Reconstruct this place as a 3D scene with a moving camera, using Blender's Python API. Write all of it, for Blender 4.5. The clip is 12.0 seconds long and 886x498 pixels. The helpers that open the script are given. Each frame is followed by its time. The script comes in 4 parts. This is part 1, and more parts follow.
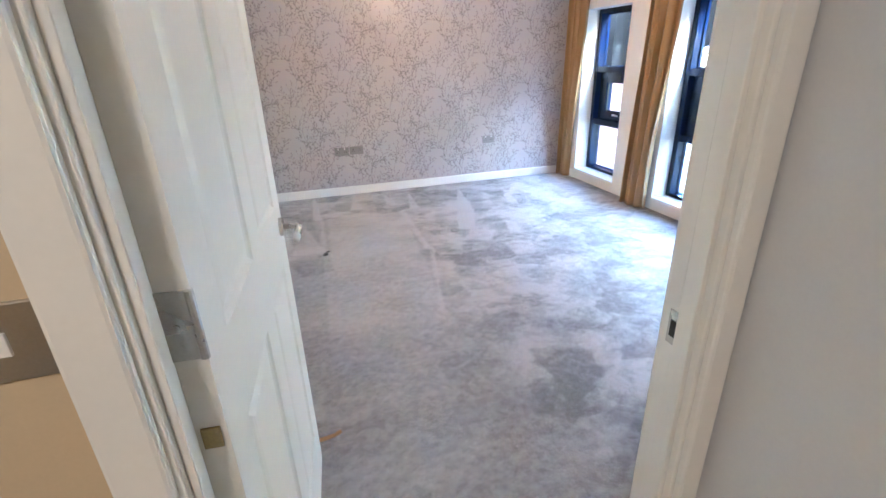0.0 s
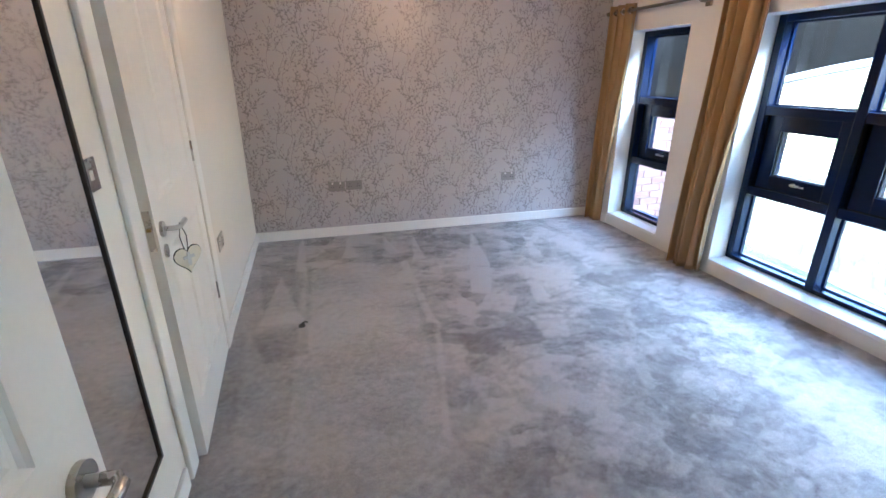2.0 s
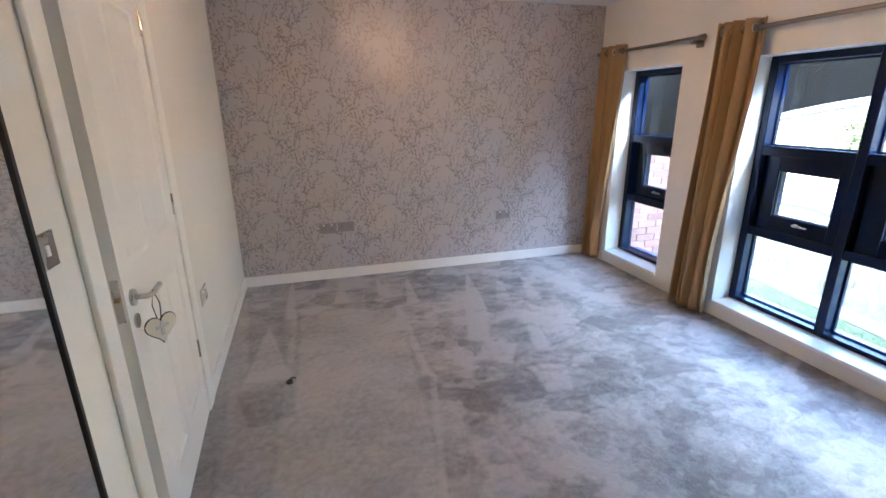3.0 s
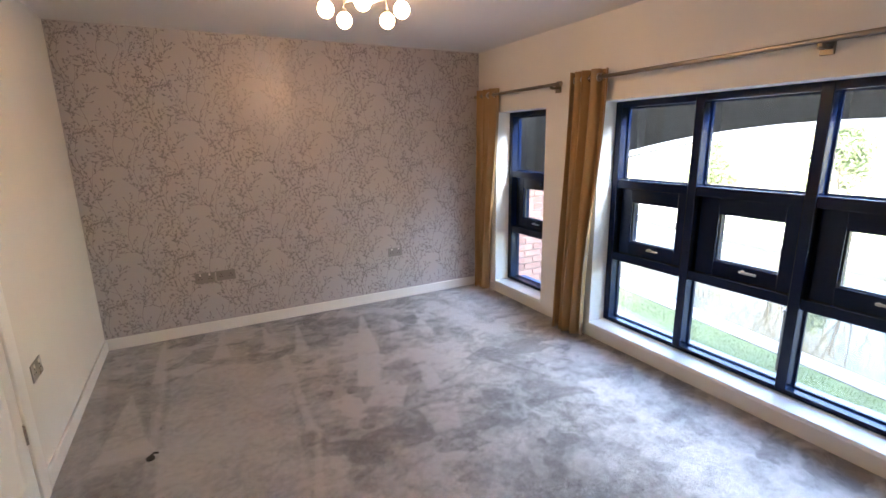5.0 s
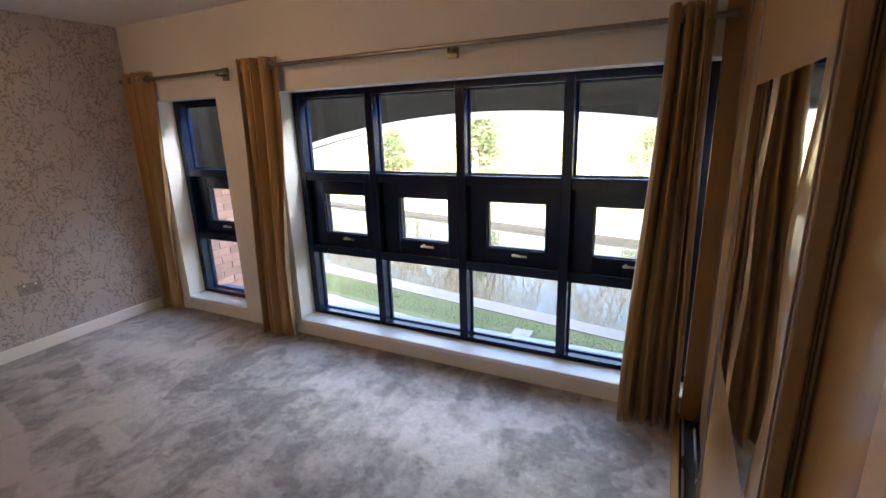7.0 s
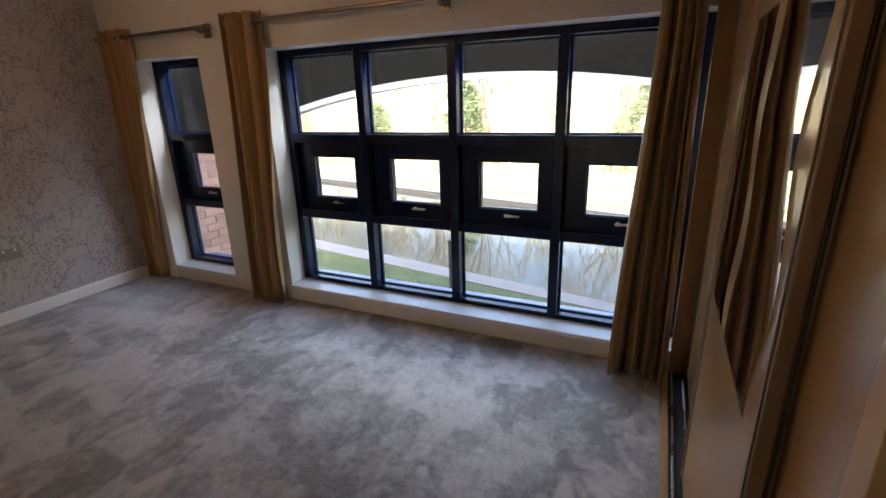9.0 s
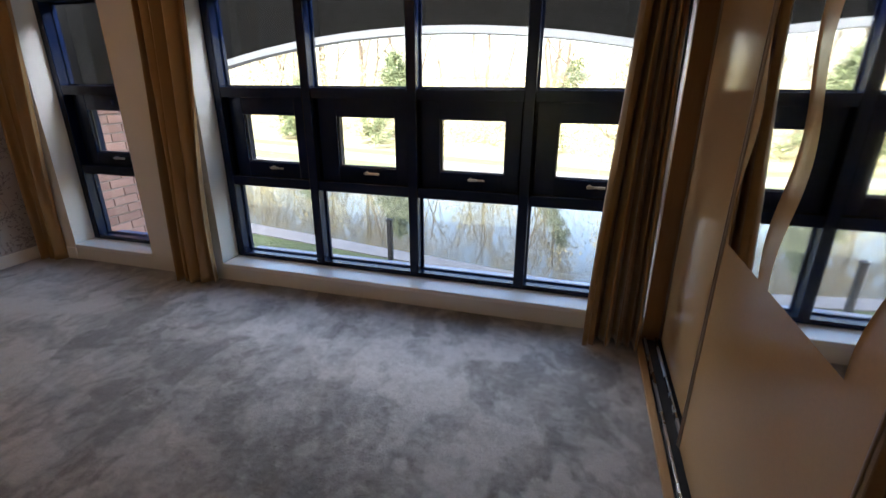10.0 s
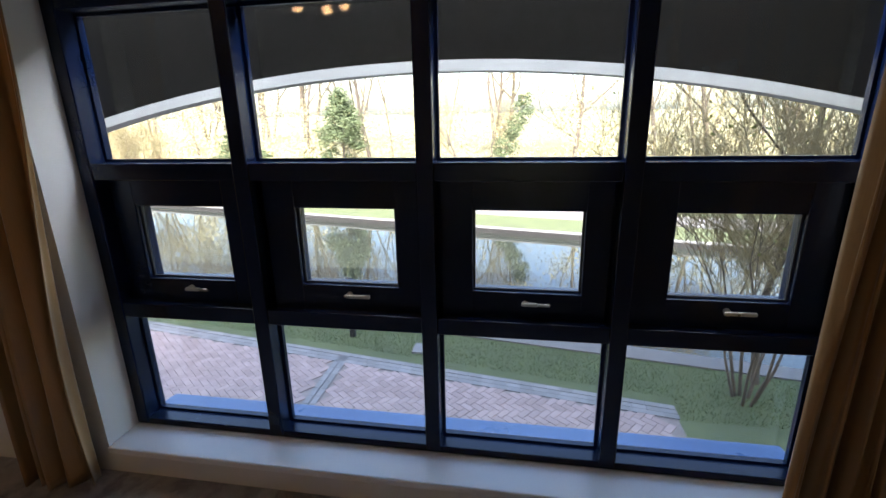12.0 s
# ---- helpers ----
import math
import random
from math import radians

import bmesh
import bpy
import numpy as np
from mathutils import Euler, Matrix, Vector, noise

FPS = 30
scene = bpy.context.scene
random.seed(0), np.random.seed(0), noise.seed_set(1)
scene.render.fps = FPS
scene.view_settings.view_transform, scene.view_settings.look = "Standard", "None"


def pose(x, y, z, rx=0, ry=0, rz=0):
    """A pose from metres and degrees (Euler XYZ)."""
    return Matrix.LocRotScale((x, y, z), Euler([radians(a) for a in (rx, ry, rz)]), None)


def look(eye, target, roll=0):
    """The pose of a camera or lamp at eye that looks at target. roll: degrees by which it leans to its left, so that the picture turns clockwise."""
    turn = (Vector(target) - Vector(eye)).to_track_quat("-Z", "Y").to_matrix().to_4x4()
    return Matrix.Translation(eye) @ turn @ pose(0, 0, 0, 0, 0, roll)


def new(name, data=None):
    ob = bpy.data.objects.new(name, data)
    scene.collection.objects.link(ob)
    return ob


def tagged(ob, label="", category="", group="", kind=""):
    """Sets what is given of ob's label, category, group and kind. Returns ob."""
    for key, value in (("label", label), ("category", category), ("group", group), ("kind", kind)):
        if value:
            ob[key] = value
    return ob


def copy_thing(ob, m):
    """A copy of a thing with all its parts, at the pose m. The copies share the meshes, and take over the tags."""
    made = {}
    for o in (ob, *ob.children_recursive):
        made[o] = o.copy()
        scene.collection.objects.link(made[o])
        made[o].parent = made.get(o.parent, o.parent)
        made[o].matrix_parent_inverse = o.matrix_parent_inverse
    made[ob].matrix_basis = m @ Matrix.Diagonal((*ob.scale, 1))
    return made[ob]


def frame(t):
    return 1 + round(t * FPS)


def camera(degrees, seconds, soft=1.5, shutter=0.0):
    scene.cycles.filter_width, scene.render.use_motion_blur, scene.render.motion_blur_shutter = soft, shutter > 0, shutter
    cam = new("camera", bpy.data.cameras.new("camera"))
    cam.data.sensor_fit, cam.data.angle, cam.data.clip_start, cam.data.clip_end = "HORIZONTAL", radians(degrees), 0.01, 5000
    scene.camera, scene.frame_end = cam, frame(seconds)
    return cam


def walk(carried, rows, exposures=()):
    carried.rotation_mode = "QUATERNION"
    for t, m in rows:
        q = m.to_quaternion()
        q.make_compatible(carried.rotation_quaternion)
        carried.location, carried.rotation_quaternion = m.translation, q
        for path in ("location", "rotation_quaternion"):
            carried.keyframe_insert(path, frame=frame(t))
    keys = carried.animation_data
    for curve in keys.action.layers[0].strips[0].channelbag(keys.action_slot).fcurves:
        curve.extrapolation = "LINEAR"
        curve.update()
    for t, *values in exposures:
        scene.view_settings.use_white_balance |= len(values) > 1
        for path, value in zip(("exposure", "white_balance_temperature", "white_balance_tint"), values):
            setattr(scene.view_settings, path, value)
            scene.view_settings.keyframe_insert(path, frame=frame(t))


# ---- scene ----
cam = camera(87.3, 12.0)
PATH = [
    (0, (0.118, 0.084, 1.417), (0.641, 1.854, 0.644), -1.8),
    (0.5, (0.136, 0.295, 1.416), (0.732, 2.044, 0.649), -1.9),
    (1, (0.228, 0.552, 1.419), (0.773, 2.324, 0.671), -2.0),
    (1.5, (0.301, 0.73, 1.44), (0.821, 2.522, 0.719), 0.1),
    (2, (0.353, 0.903, 1.449), (0.852, 2.706, 0.744), -0.0),
    (2.5, (0.389, 1.023, 1.478), (0.918, 2.83, 0.804), -0.2),
    (2.7, (0.388, 1.044, 1.495), (0.919, 2.863, 0.855), -0.3),
    (4.3, (0.461, 1.022, 1.564), (1.143, 2.849, 1.12), -1.7),
    (4.5, (0.488, 1.014, 1.563), (1.229, 2.817, 1.116), -1.8),
    (5, (0.574, 1.002, 1.564), (1.473, 2.729, 1.106), -1.1),
    (5.5, (0.641, 1.019, 1.573), (1.797, 2.583, 1.109), -1.2),
    (6, (0.693, 1.022, 1.535), (2.068, 2.388, 1.044), -0.8),
    (6.5, (0.719, 1.023, 1.561), (2.346, 2.062, 1.04), -1.4),
    (7, (0.711, 1.032, 1.567), (2.432, 1.906, 1.044), -1.8),
    (7.5, (0.707, 1.031, 1.576), (2.449, 1.863, 1.053), -2.6),
    (7.7, (0.712, 1.01, 1.537), (2.448, 1.842, 0.993), -3.0),
    (9.5, (0.668, 1.148, 1.395), (2.392, 1.91, 0.726), -0.4),
    (10, (0.824, 1.312, 1.296), (2.627, 1.838, 0.609), 0.2),
    (10.5, (1.016, 1.464, 1.346), (2.863, 1.893, 0.709), -0.9),
    (11, (1.254, 1.659, 1.354), (3.123, 2.009, 0.735), -1.6),
    (11.5, (1.511, 1.812, 1.397), (3.399, 2.114, 0.809), -2.0),
    (12, (1.868, 1.927, 1.4), (3.76, 2.254, 0.84), -1.2),
]
EXPOSURES = [(0, 6.05, 4750, 9), (1, 5.66, 4750, 9), (2.5, 5.16, 5000, 11), (4.5, 5.00, 5520, 14), (5.5, 4.87, 6050, 16), (6.5, 4.28, 6350, 17), (7.5, 4.00, 6450, 18), (9.5, 3.42, 6350, 17), (11, 3.06, 6150, 16), (12, 2.82, 6100, 16)]
walk(cam, [(t, look(eye, target, roll)) for t, eye, target, roll in PATH], EXPOSURES)

# ---- world, sun, large lights ----
world = bpy.data.worlds.new("sky")
scene.world = world
world.use_nodes = True
wn = world.node_tree
sky = wn.nodes.new("ShaderNodeTexSky")
sky.sky_type = "NISHITA"
sky.sun_disc = False
sky.sun_elevation = radians(42)
sky.sun_rotation = radians(-70)
sky.air_density, sky.dust_density = 1.2, 2.5
wn.links.new(sky.outputs["Color"], wn.nodes["Background"].inputs["Color"])
wn.nodes["Background"].inputs["Strength"].default_value = 0.12

sun = new("sun", bpy.data.lights.new("sun", "SUN"))
sun.data.energy, sun.data.angle, sun.data.color = 3.2, radians(0.6), (1.0, 0.94, 0.85)
sun.matrix_world = look((-20, -7, 19), (0, 0, 0))

# added area lamp, unseen under the soffit, stands in for more sky light
sky_lamp = new("sky_fill_lamp", bpy.data.lights.new("sky_fill_lamp", "AREA"))
sky_lamp.data.energy, sky_lamp.data.shape, sky_lamp.data.size, sky_lamp.data.size_y, sky_lamp.data.color = 22.5, "RECTANGLE", 4.6, 0.50, (0.80, 0.895, 1.0)
sky_lamp.matrix_world = look((3.70, 2.75, 2.25), (2.95, 2.75, 1.55))

hall_lamp = new("hall_light", bpy.data.lights.new("hall_light", "AREA"))
hall_lamp.data.energy, hall_lamp.data.size, hall_lamp.data.color = 0.36, 0.3, (1.0, 0.78, 0.54)
hall_lamp.matrix_world = look((-0.5, -0.7, 2.36), (-0.5, -0.65, 0))


# ---- materials ----
def mat(name, c1, c2=None, rough=0.6, metal=0.0, scale=3.0, fine=60.0, bump=0.15, dist=0.004, spec=0.5, stretch=None, rvar=0.08, sheen=0.0, detail=6.0):
    """A surface with two scales of variation: broad drift of colour, fine grain in colour, gloss and relief."""
    m = bpy.data.materials.new(name)
    m.use_nodes = True
    nt, b = m.node_tree, m.node_tree.nodes["Principled BSDF"]
    n = nt.nodes.new
    tc, mp = n("ShaderNodeTexCoord"), n("ShaderNodeMapping")
    nt.links.new(tc.outputs["Object"], mp.inputs["Vector"])
    mp.inputs["Scale"].default_value = stretch or (1, 1, 1)
    n1, n2 = n("ShaderNodeTexNoise"), n("ShaderNodeTexNoise")
    n1.inputs["Scale"].default_value, n1.inputs["Detail"].default_value = scale, 5
    n2.inputs["Scale"].default_value, n2.inputs["Detail"].default_value = fine, detail
    for q in (n1, n2):
        nt.links.new(mp.outputs["Vector"], q.inputs["Vector"])
    add = n("ShaderNodeMath")
    add.operation = "MULTIPLY_ADD"
    add.inputs[1].default_value = 0.45
    nt.links.new(n2.outputs["Fac"], add.inputs[0])
    half = n("ShaderNodeMath")
    half.operation = "MULTIPLY"
    half.inputs[1].default_value = 0.55
    nt.links.new(n1.outputs["Fac"], half.inputs[0])
    nt.links.new(half.outputs[0], add.inputs[2])
    ramp = n("ShaderNodeValToRGB")
    c2 = c2 or tuple(c * 0.86 for c in c1)
    ramp.color_ramp.elements[0].position, ramp.color_ramp.elements[1].position = 0.3, 0.7
    ramp.color_ramp.elements[0].color, ramp.color_ramp.elements[1].color = (*c2, 1), (*c1, 1)
    nt.links.new(add.outputs[0], ramp.inputs["Fac"])
    nt.links.new(ramp.outputs["Color"], b.inputs["Base Color"])
    rr = n("ShaderNodeMapRange")
    rr.inputs["To Min"].default_value, rr.inputs["To Max"].default_value = max(0.02, rough - rvar), min(1, rough + rvar)
    nt.links.new(n1.outputs["Fac"], rr.inputs["Value"])
    nt.links.new(rr.outputs["Result"], b.inputs["Roughness"])
    b.inputs["Metallic"].default_value, b.inputs["Specular IOR Level"].default_value = metal, spec
    b.inputs["Sheen Weight"].default_value = sheen
    if bump:
        bp = n("ShaderNodeBump")
        bp.inputs["Strength"].default_value, bp.inputs["Distance"].default_value = bump, dist
        nt.links.new(n2.outputs["Fac"], bp.inputs["Height"])
        nt.links.new(bp.outputs["Normal"], b.inputs["Normal"])
    return m


def vary(m, lo, hi):
    """Let each object (piece) with this material differ a little in brightness."""
    nt, b = m.node_tree, m.node_tree.nodes["Principled BSDF"]
    src = b.inputs["Base Color"].links[0].from_socket
    info, rng, mul = nt.nodes.new("ShaderNodeObjectInfo"), nt.nodes.new("ShaderNodeMapRange"), nt.nodes.new("ShaderNodeVectorMath")
    geo, mx = nt.nodes.new("ShaderNodeNewGeometry"), nt.nodes.new("ShaderNodeMath")
    mx.operation = "ADD"
    nt.links.new(info.outputs["Random"], mx.inputs[0])
    nt.links.new(geo.outputs["Random Per Island"], mx.inputs[1])
    fr = nt.nodes.new("ShaderNodeMath")
    fr.operation = "FRACT"
    nt.links.new(mx.outputs[0], fr.inputs[0])
    rng.inputs["To Min"].default_value, rng.inputs["To Max"].default_value = lo, hi
    nt.links.new(fr.outputs[0], rng.inputs["Value"])
    mul.operation = "SCALE"
    nt.links.new(src, mul.inputs[0])
    nt.links.new(rng.outputs["Result"], mul.inputs["Scale"])
    nt.links.new(mul.outputs[0], b.inputs["Base Color"])
    return m


def glass_mat(name, tint=(1, 1, 1)):
    """Clear float glass: see-through, with a reflection that grows towards grazing views."""
    m = bpy.data.materials.new(name)
    m.use_nodes = True
    nt = m.node_tree
    nt.nodes.remove(nt.nodes["Principled BSDF"])
    tr, gl, mix, lw, pw, sc = (nt.nodes.new("ShaderNode" + k) for k in ("BsdfTransparent", "BsdfGlossy", "MixShader", "LayerWeight", "Math", "Math"))
    tr.inputs["Color"].default_value = (*tint, 1)
    gl.inputs["Roughness"].default_value = 0.01
    lw.inputs["Blend"].default_value = 0.5
    pw.operation, pw.inputs[1].default_value = "POWER", 5.0
    sc.operation, sc.inputs[1].default_value, sc.inputs[2].default_value = "MULTIPLY_ADD", 0.6, 0.028
    nt.links.new(lw.outputs["Facing"], pw.inputs[0])
    nt.links.new(pw.outputs[0], sc.inputs[0])
    nt.links.new(sc.outputs[0], mix.inputs[0])
    nt.links.new(tr.outputs[0], mix.inputs[1])
    nt.links.new(gl.outputs[0], mix.inputs[2])
    nt.links.new(mix.outputs[0], nt.nodes["Material Output"].inputs["Surface"])
    return m


def glow_mat(name, color, strength):
    m = bpy.data.materials.new(name)
    m.use_nodes = True
    b = m.node_tree.nodes["Principled BSDF"]
    b.inputs["Base Color"].default_value = (0.9, 0.85, 0.75, 1)
    b.inputs["Emission Color"].default_value, b.inputs["Emission Strength"].default_value = (*color, 1), strength
    return m


M_PAINT = mat("cream_wall_paint", (0.78, 0.75, 0.69), (0.74, 0.71, 0.65), 0.7, fine=180, bump=0.06, dist=0.001)
# warm hall light is tinted into this wall colour
M_HALL = mat("hall_warm_lit_paint", (0.60, 0.48, 0.31), (0.56, 0.445, 0.285), 0.75, fine=180, bump=0.06, dist=0.001)
M_CEIL = mat("ceiling_paint", (0.78, 0.76, 0.73), (0.74, 0.72, 0.69), 0.85, fine=150, bump=0.06, dist=0.001)
M_GLOSS = mat("white_gloss_paint", (0.84, 0.82, 0.77), (0.80, 0.78, 0.73), 0.32, fine=90, bump=0.05, dist=0.0008)
M_PAPER = mat("lilac_grey_wallpaper", (0.52, 0.485, 0.48), (0.47, 0.44, 0.44), 0.42, scale=2.0, fine=220, bump=0.12, dist=0.0006)
M_PRINT = mat("foil_branch_print", (0.26, 0.23, 0.23), (0.33, 0.30, 0.30), 0.34, metal=0.4, scale=4, fine=90, bump=0.1, dist=0.0005)
M_FRAME = mat("navy_window_frame", (0.0024, 0.0085, 0.033), (0.002, 0.0072, 0.028), 0.24, scale=5, fine=200, bump=0.04, dist=0.0005, spec=0.35)
# the frame's blue, lightened to carry sky light on the outer sill
M_SILL = mat("sky_lit_blue_coat", (0.022, 0.07, 0.20), (0.018, 0.058, 0.165), 0.3, scale=5, fine=120, bump=0.05, dist=0.0006)
M_GLASS = glass_mat("window_glass", (0.97, 0.985, 0.98))
M_SATIN = mat("gold_satin", (0.35, 0.205, 0.072), (0.29, 0.165, 0.056), 0.36, scale=6, fine=260, bump=0.10, dist=0.0008, stretch=(1, 1, 0.08), sheen=0.3)
M_STEEL = mat("brushed_steel", (0.58, 0.56, 0.52), (0.48, 0.46, 0.43), 0.28, metal=1.0, scale=8, fine=250, bump=0.05, dist=0.0004)
M_ROD = mat("antique_steel_rod", (0.30, 0.265, 0.215), (0.24, 0.21, 0.17), 0.36, metal=1.0, scale=8, fine=250, bump=0.05, dist=0.0004)
M_BRASS = mat("worn_brass", (0.45, 0.33, 0.14), (0.28, 0.20, 0.10), 0.4, metal=1.0, scale=30, fine=250, bump=0.1, dist=0.0006)
M_DARK = mat("dark_slot", (0.02, 0.02, 0.02), (0.012, 0.012, 0.012), 0.6)
M_BLACK = mat("black_mirror_frame", (0.016, 0.013, 0.012), (0.01, 0.009, 0.009), 0.4)
M_MIRROR = mat("mirror_silver", (0.90, 0.90, 0.89), (0.88, 0.88, 0.87), 0.03, metal=1.0, bump=0.0, rvar=0.01)
M_DOOR = mat("cream_gloss_laminate", (0.54, 0.335, 0.158), (0.485, 0.30, 0.14), 0.21, spec=0.8, rvar=0.03, scale=2, fine=120, bump=0.03, dist=0.0006)
# warm light on the wardrobe's end is put into this brighter cream
M_PANEL = mat("lamplit_cream_panel", (0.76, 0.53, 0.29), (0.70, 0.48, 0.26), 0.3, scale=2, fine=120, bump=0.04, dist=0.0006)
M_PROFILE = mat("bronze_aluminium", (0.36, 0.26, 0.18), (0.29, 0.205, 0.14), 0.38, metal=0.6, fine=200, bump=0.05, dist=0.0004)
M_TIMBER = mat("oak_track_edge", (0.42, 0.26, 0.12), (0.30, 0.17, 0.07), 0.45, scale=5, fine=80, bump=0.15, dist=0.001, stretch=(0.2, 1, 1))
M_POST = mat("oak_end_strip", (0.36, 0.19, 0.07), (0.27, 0.135, 0.045), 0.4, scale=5, fine=70, bump=0.15, dist=0.001, stretch=(1, 1, 0.15))
M_GLOBE = glow_mat("lit_frosted_glass", (1.0, 0.56, 0.24), 3.25)
M_CREAMTAG = mat("cream_painted_wood", (0.72, 0.66, 0.52), (0.66, 0.60, 0.46), 0.5, scale=20, fine=150)
M_RIBBON = mat("dark_cord", (0.05, 0.045, 0.04), (0.03, 0.03, 0.028), 0.8)


# ---- building helpers ----
def where(ob):
    m = ob.matrix_basis.copy()
    while ob.parent:
        m = ob.parent.matrix_basis @ (ob.matrix_parent_inverse @ m)
        ob = ob.parent
    return m


def part(name, bm, material, parent=None, label="", smooth=False):
    """Link a bmesh, in world metres, as one mesh object under a thing or part."""
    me = bpy.data.meshes.new(name)
    bmesh.ops.recalc_face_normals(bm, faces=bm.faces)
    bm.to_mesh(me)
    bm.free()
    if smooth:
        me.shade_smooth()
    me.materials.append(material)
    ob = new(name, me)
    if parent:
        ob.parent = parent
        ob.matrix_parent_inverse = where(parent).inverted()
    if label:
        ob["label"] = label
    return ob


def raw(name, verts, faces, material, parent=None, smooth=False):
    """The same for large meshes, from vertices and faces."""
    me = bpy.data.meshes.new(name)
    me.from_pydata(verts, [], faces)
    me.update()
    if smooth:
        me.shade_smooth()
    me.materials.append(material)
    ob = new(name, me)
    if parent:
        ob.parent = parent
        ob.matrix_parent_inverse = where(parent).inverted()
    return ob


def thing(name, at, label, category, group=""):
    ob = new(name)
    ob.location = at
    ob.empty_display_size = 0.05
    return tagged(ob, label, category, group)


def setting(name, at=(0, 0, 0), label="", category=""):
    ob = new(name)
    ob.location = at
    ob.empty_display_size = 0.05
    return tagged(ob, label, category, "", "structure")


def box(lo, hi, bevel=0.0, bm=None, turn=None):
    """A box between two corners; turn: a matrix applied to it."""
    bm = bm or bmesh.new()
    lo, hi = Vector(lo), Vector(hi)
    made = bmesh.ops.create_cube(bm, size=1.0)["verts"]
    for v in made:
        v.co = Vector([(lo[i] + hi[i]) / 2 + v.co[i] * (hi[i] - lo[i]) for i in range(3)])
    if bevel:
        edges = list({e for v in made for e in v.link_edges})
        made = bmesh.ops.bevel(bm, geom=edges, offset=bevel, segments=2, profile=0.5, affect="EDGES")["verts"]
        made = list({v for f in bm.faces for v in f.verts}) if turn and len(bm.verts) == len(made) else made
    if turn:
        bmesh.ops.transform(bm, matrix=turn, verts=list(bm.verts))
    return bm


def rod(p, q, r, n=12, bm=None, r2=None):
    """A round bar from p to q."""
    bm = bm or bmesh.new()
    p, q = Vector(p), Vector(q)
    m = Matrix.Translation((p + q) / 2) @ (q - p).to_track_quat("Z", "Y").to_matrix().to_4x4()
    bmesh.ops.create_cone(bm, cap_ends=True, segments=n, radius1=r, radius2=r if r2 is None else r2, depth=(q - p).length, matrix=m)
    return bm


def ball(c, r, bm=None, u=16, v=10, squash=1.0):
    bm = bm or bmesh.new()
    bmesh.ops.create_uvsphere(bm, u_segments=u, v_segments=v, radius=r, matrix=Matrix.Translation(c) @ Matrix.Diagonal((1, 1, squash, 1)))
    return bm


def tube(points, r, n=8, bm=None):
    """A bent bar through points."""
    bm = bm or bmesh.new()
    pts = [Vector(p) for p in points]
    rings = []
    for i, p in enumerate(pts):
        d = (pts[min(i + 1, len(pts) - 1)] - pts[max(i - 1, 0)]).normalized()
        a = d.cross(Vector((0.31, 0.2, 0.93))).normalized()
        b = d.cross(a)
        rings.append([bm.verts.new(p + r * (math.cos(t) * a + math.sin(t) * b)) for t in (2 * math.pi * k / n for k in range(n))])
    for s, t in zip(rings, rings[1:]):
        for k in range(n):
            bm.faces.new((s[k], s[(k + 1) % n], t[(k + 1) % n], t[k]))
    bm.faces.new(rings[0][::-1])
    bm.faces.new(rings[-1])
    return bm


def extrude_outline(outline, to3d, depth_vec):
    """A slab from a flat outline."""
    bm = bmesh.new()
    front = [bm.verts.new(to3d(*p)) for p in outline]
    back = [bm.verts.new(Vector(to3d(*p)) + Vector(depth_vec)) for p in outline]
    bm.faces.new(front)
    bm.faces.new(back[::-1])
    for i in range(len(front)):
        j = (i + 1) % len(front)
        bm.faces.new((front[i], back[i], back[j], front[j]))
    return bm


# ---- plan ----
XL, XR, YN, ZC = -0.22, 3.218, 5.225, 2.40      # room: west and east faces, north face, ceiling
YD0, YD1 = 0.590, 0.675                         # entrance wall: hall face, room face
XJ0, XJ1 = -0.080, 0.713                        # entrance opening
XHALL, XW = 0.775, 1.12                          # hall side wall; the wardrobe's end
WY0, WY1, WZ0, WZ1 = 0.893, 3.566, 0.112, 1.81   # wide window
NY0, NY1 = 4.17, 4.90                           # narrow window
DY0, DY1, DZ = 2.530, 3.412, 2.03               # side doorway
XO = 3.50                                       # outer face of the window wall

# floor: carpet with brushed pile
carpet = bpy.data.materials.new("grey_plush_carpet")


def slab(name, lo, hi, material, parent=None, label="", bevel=0.0):
    ob = part(name, box(lo, hi, bevel), material, parent)
    if not parent:
        tagged(ob, label, name.split("_")[0], "", "structure")
    return ob


# walls, each in butted pieces round its openings
def wall(name, label, pieces, material):
    w = setting(name, pieces[0][0], label, "wall")
    for lo, hi in pieces:
        part("wall_panel", box(lo, hi), material, w)
    return w


wall_west = wall("wall_west", "cream painted wall with a white panelled side door", [
    ((XL - 0.12, YD1, 0), (XL, DY0, ZC)), ((XL - 0.12, DY0, DZ), (XL, DY1, ZC)), ((XL - 0.12, DY1, 0), (XL, YN, ZC))], M_PAINT)
wall_east = wall("wall_east", "cream painted window wall with low white sills", [
    ((XR, NY1, 0), (XO, YN, ZC)), ((XR, NY0, WZ1), (XO, NY1, ZC)), ((XR, NY0, 0), (XO, NY1, WZ0 - 0.02)), ((XR, WY1, 0), (XO, NY0, ZC)),
    ((XR, WY0, WZ1), (XO, WY1, ZC)), ((XR, WY0, 0), (XO, WY1, WZ0 - 0.02)), ((XR, 0.1, 0), (XO, WY0, ZC))], M_PAINT)
wall_north = wall("wall_north", "lilac grey wall papered with silvery foil branches", [((XL - 0.12, YN, 0), (XO, YN + 0.2, ZC))], M_PAPER)
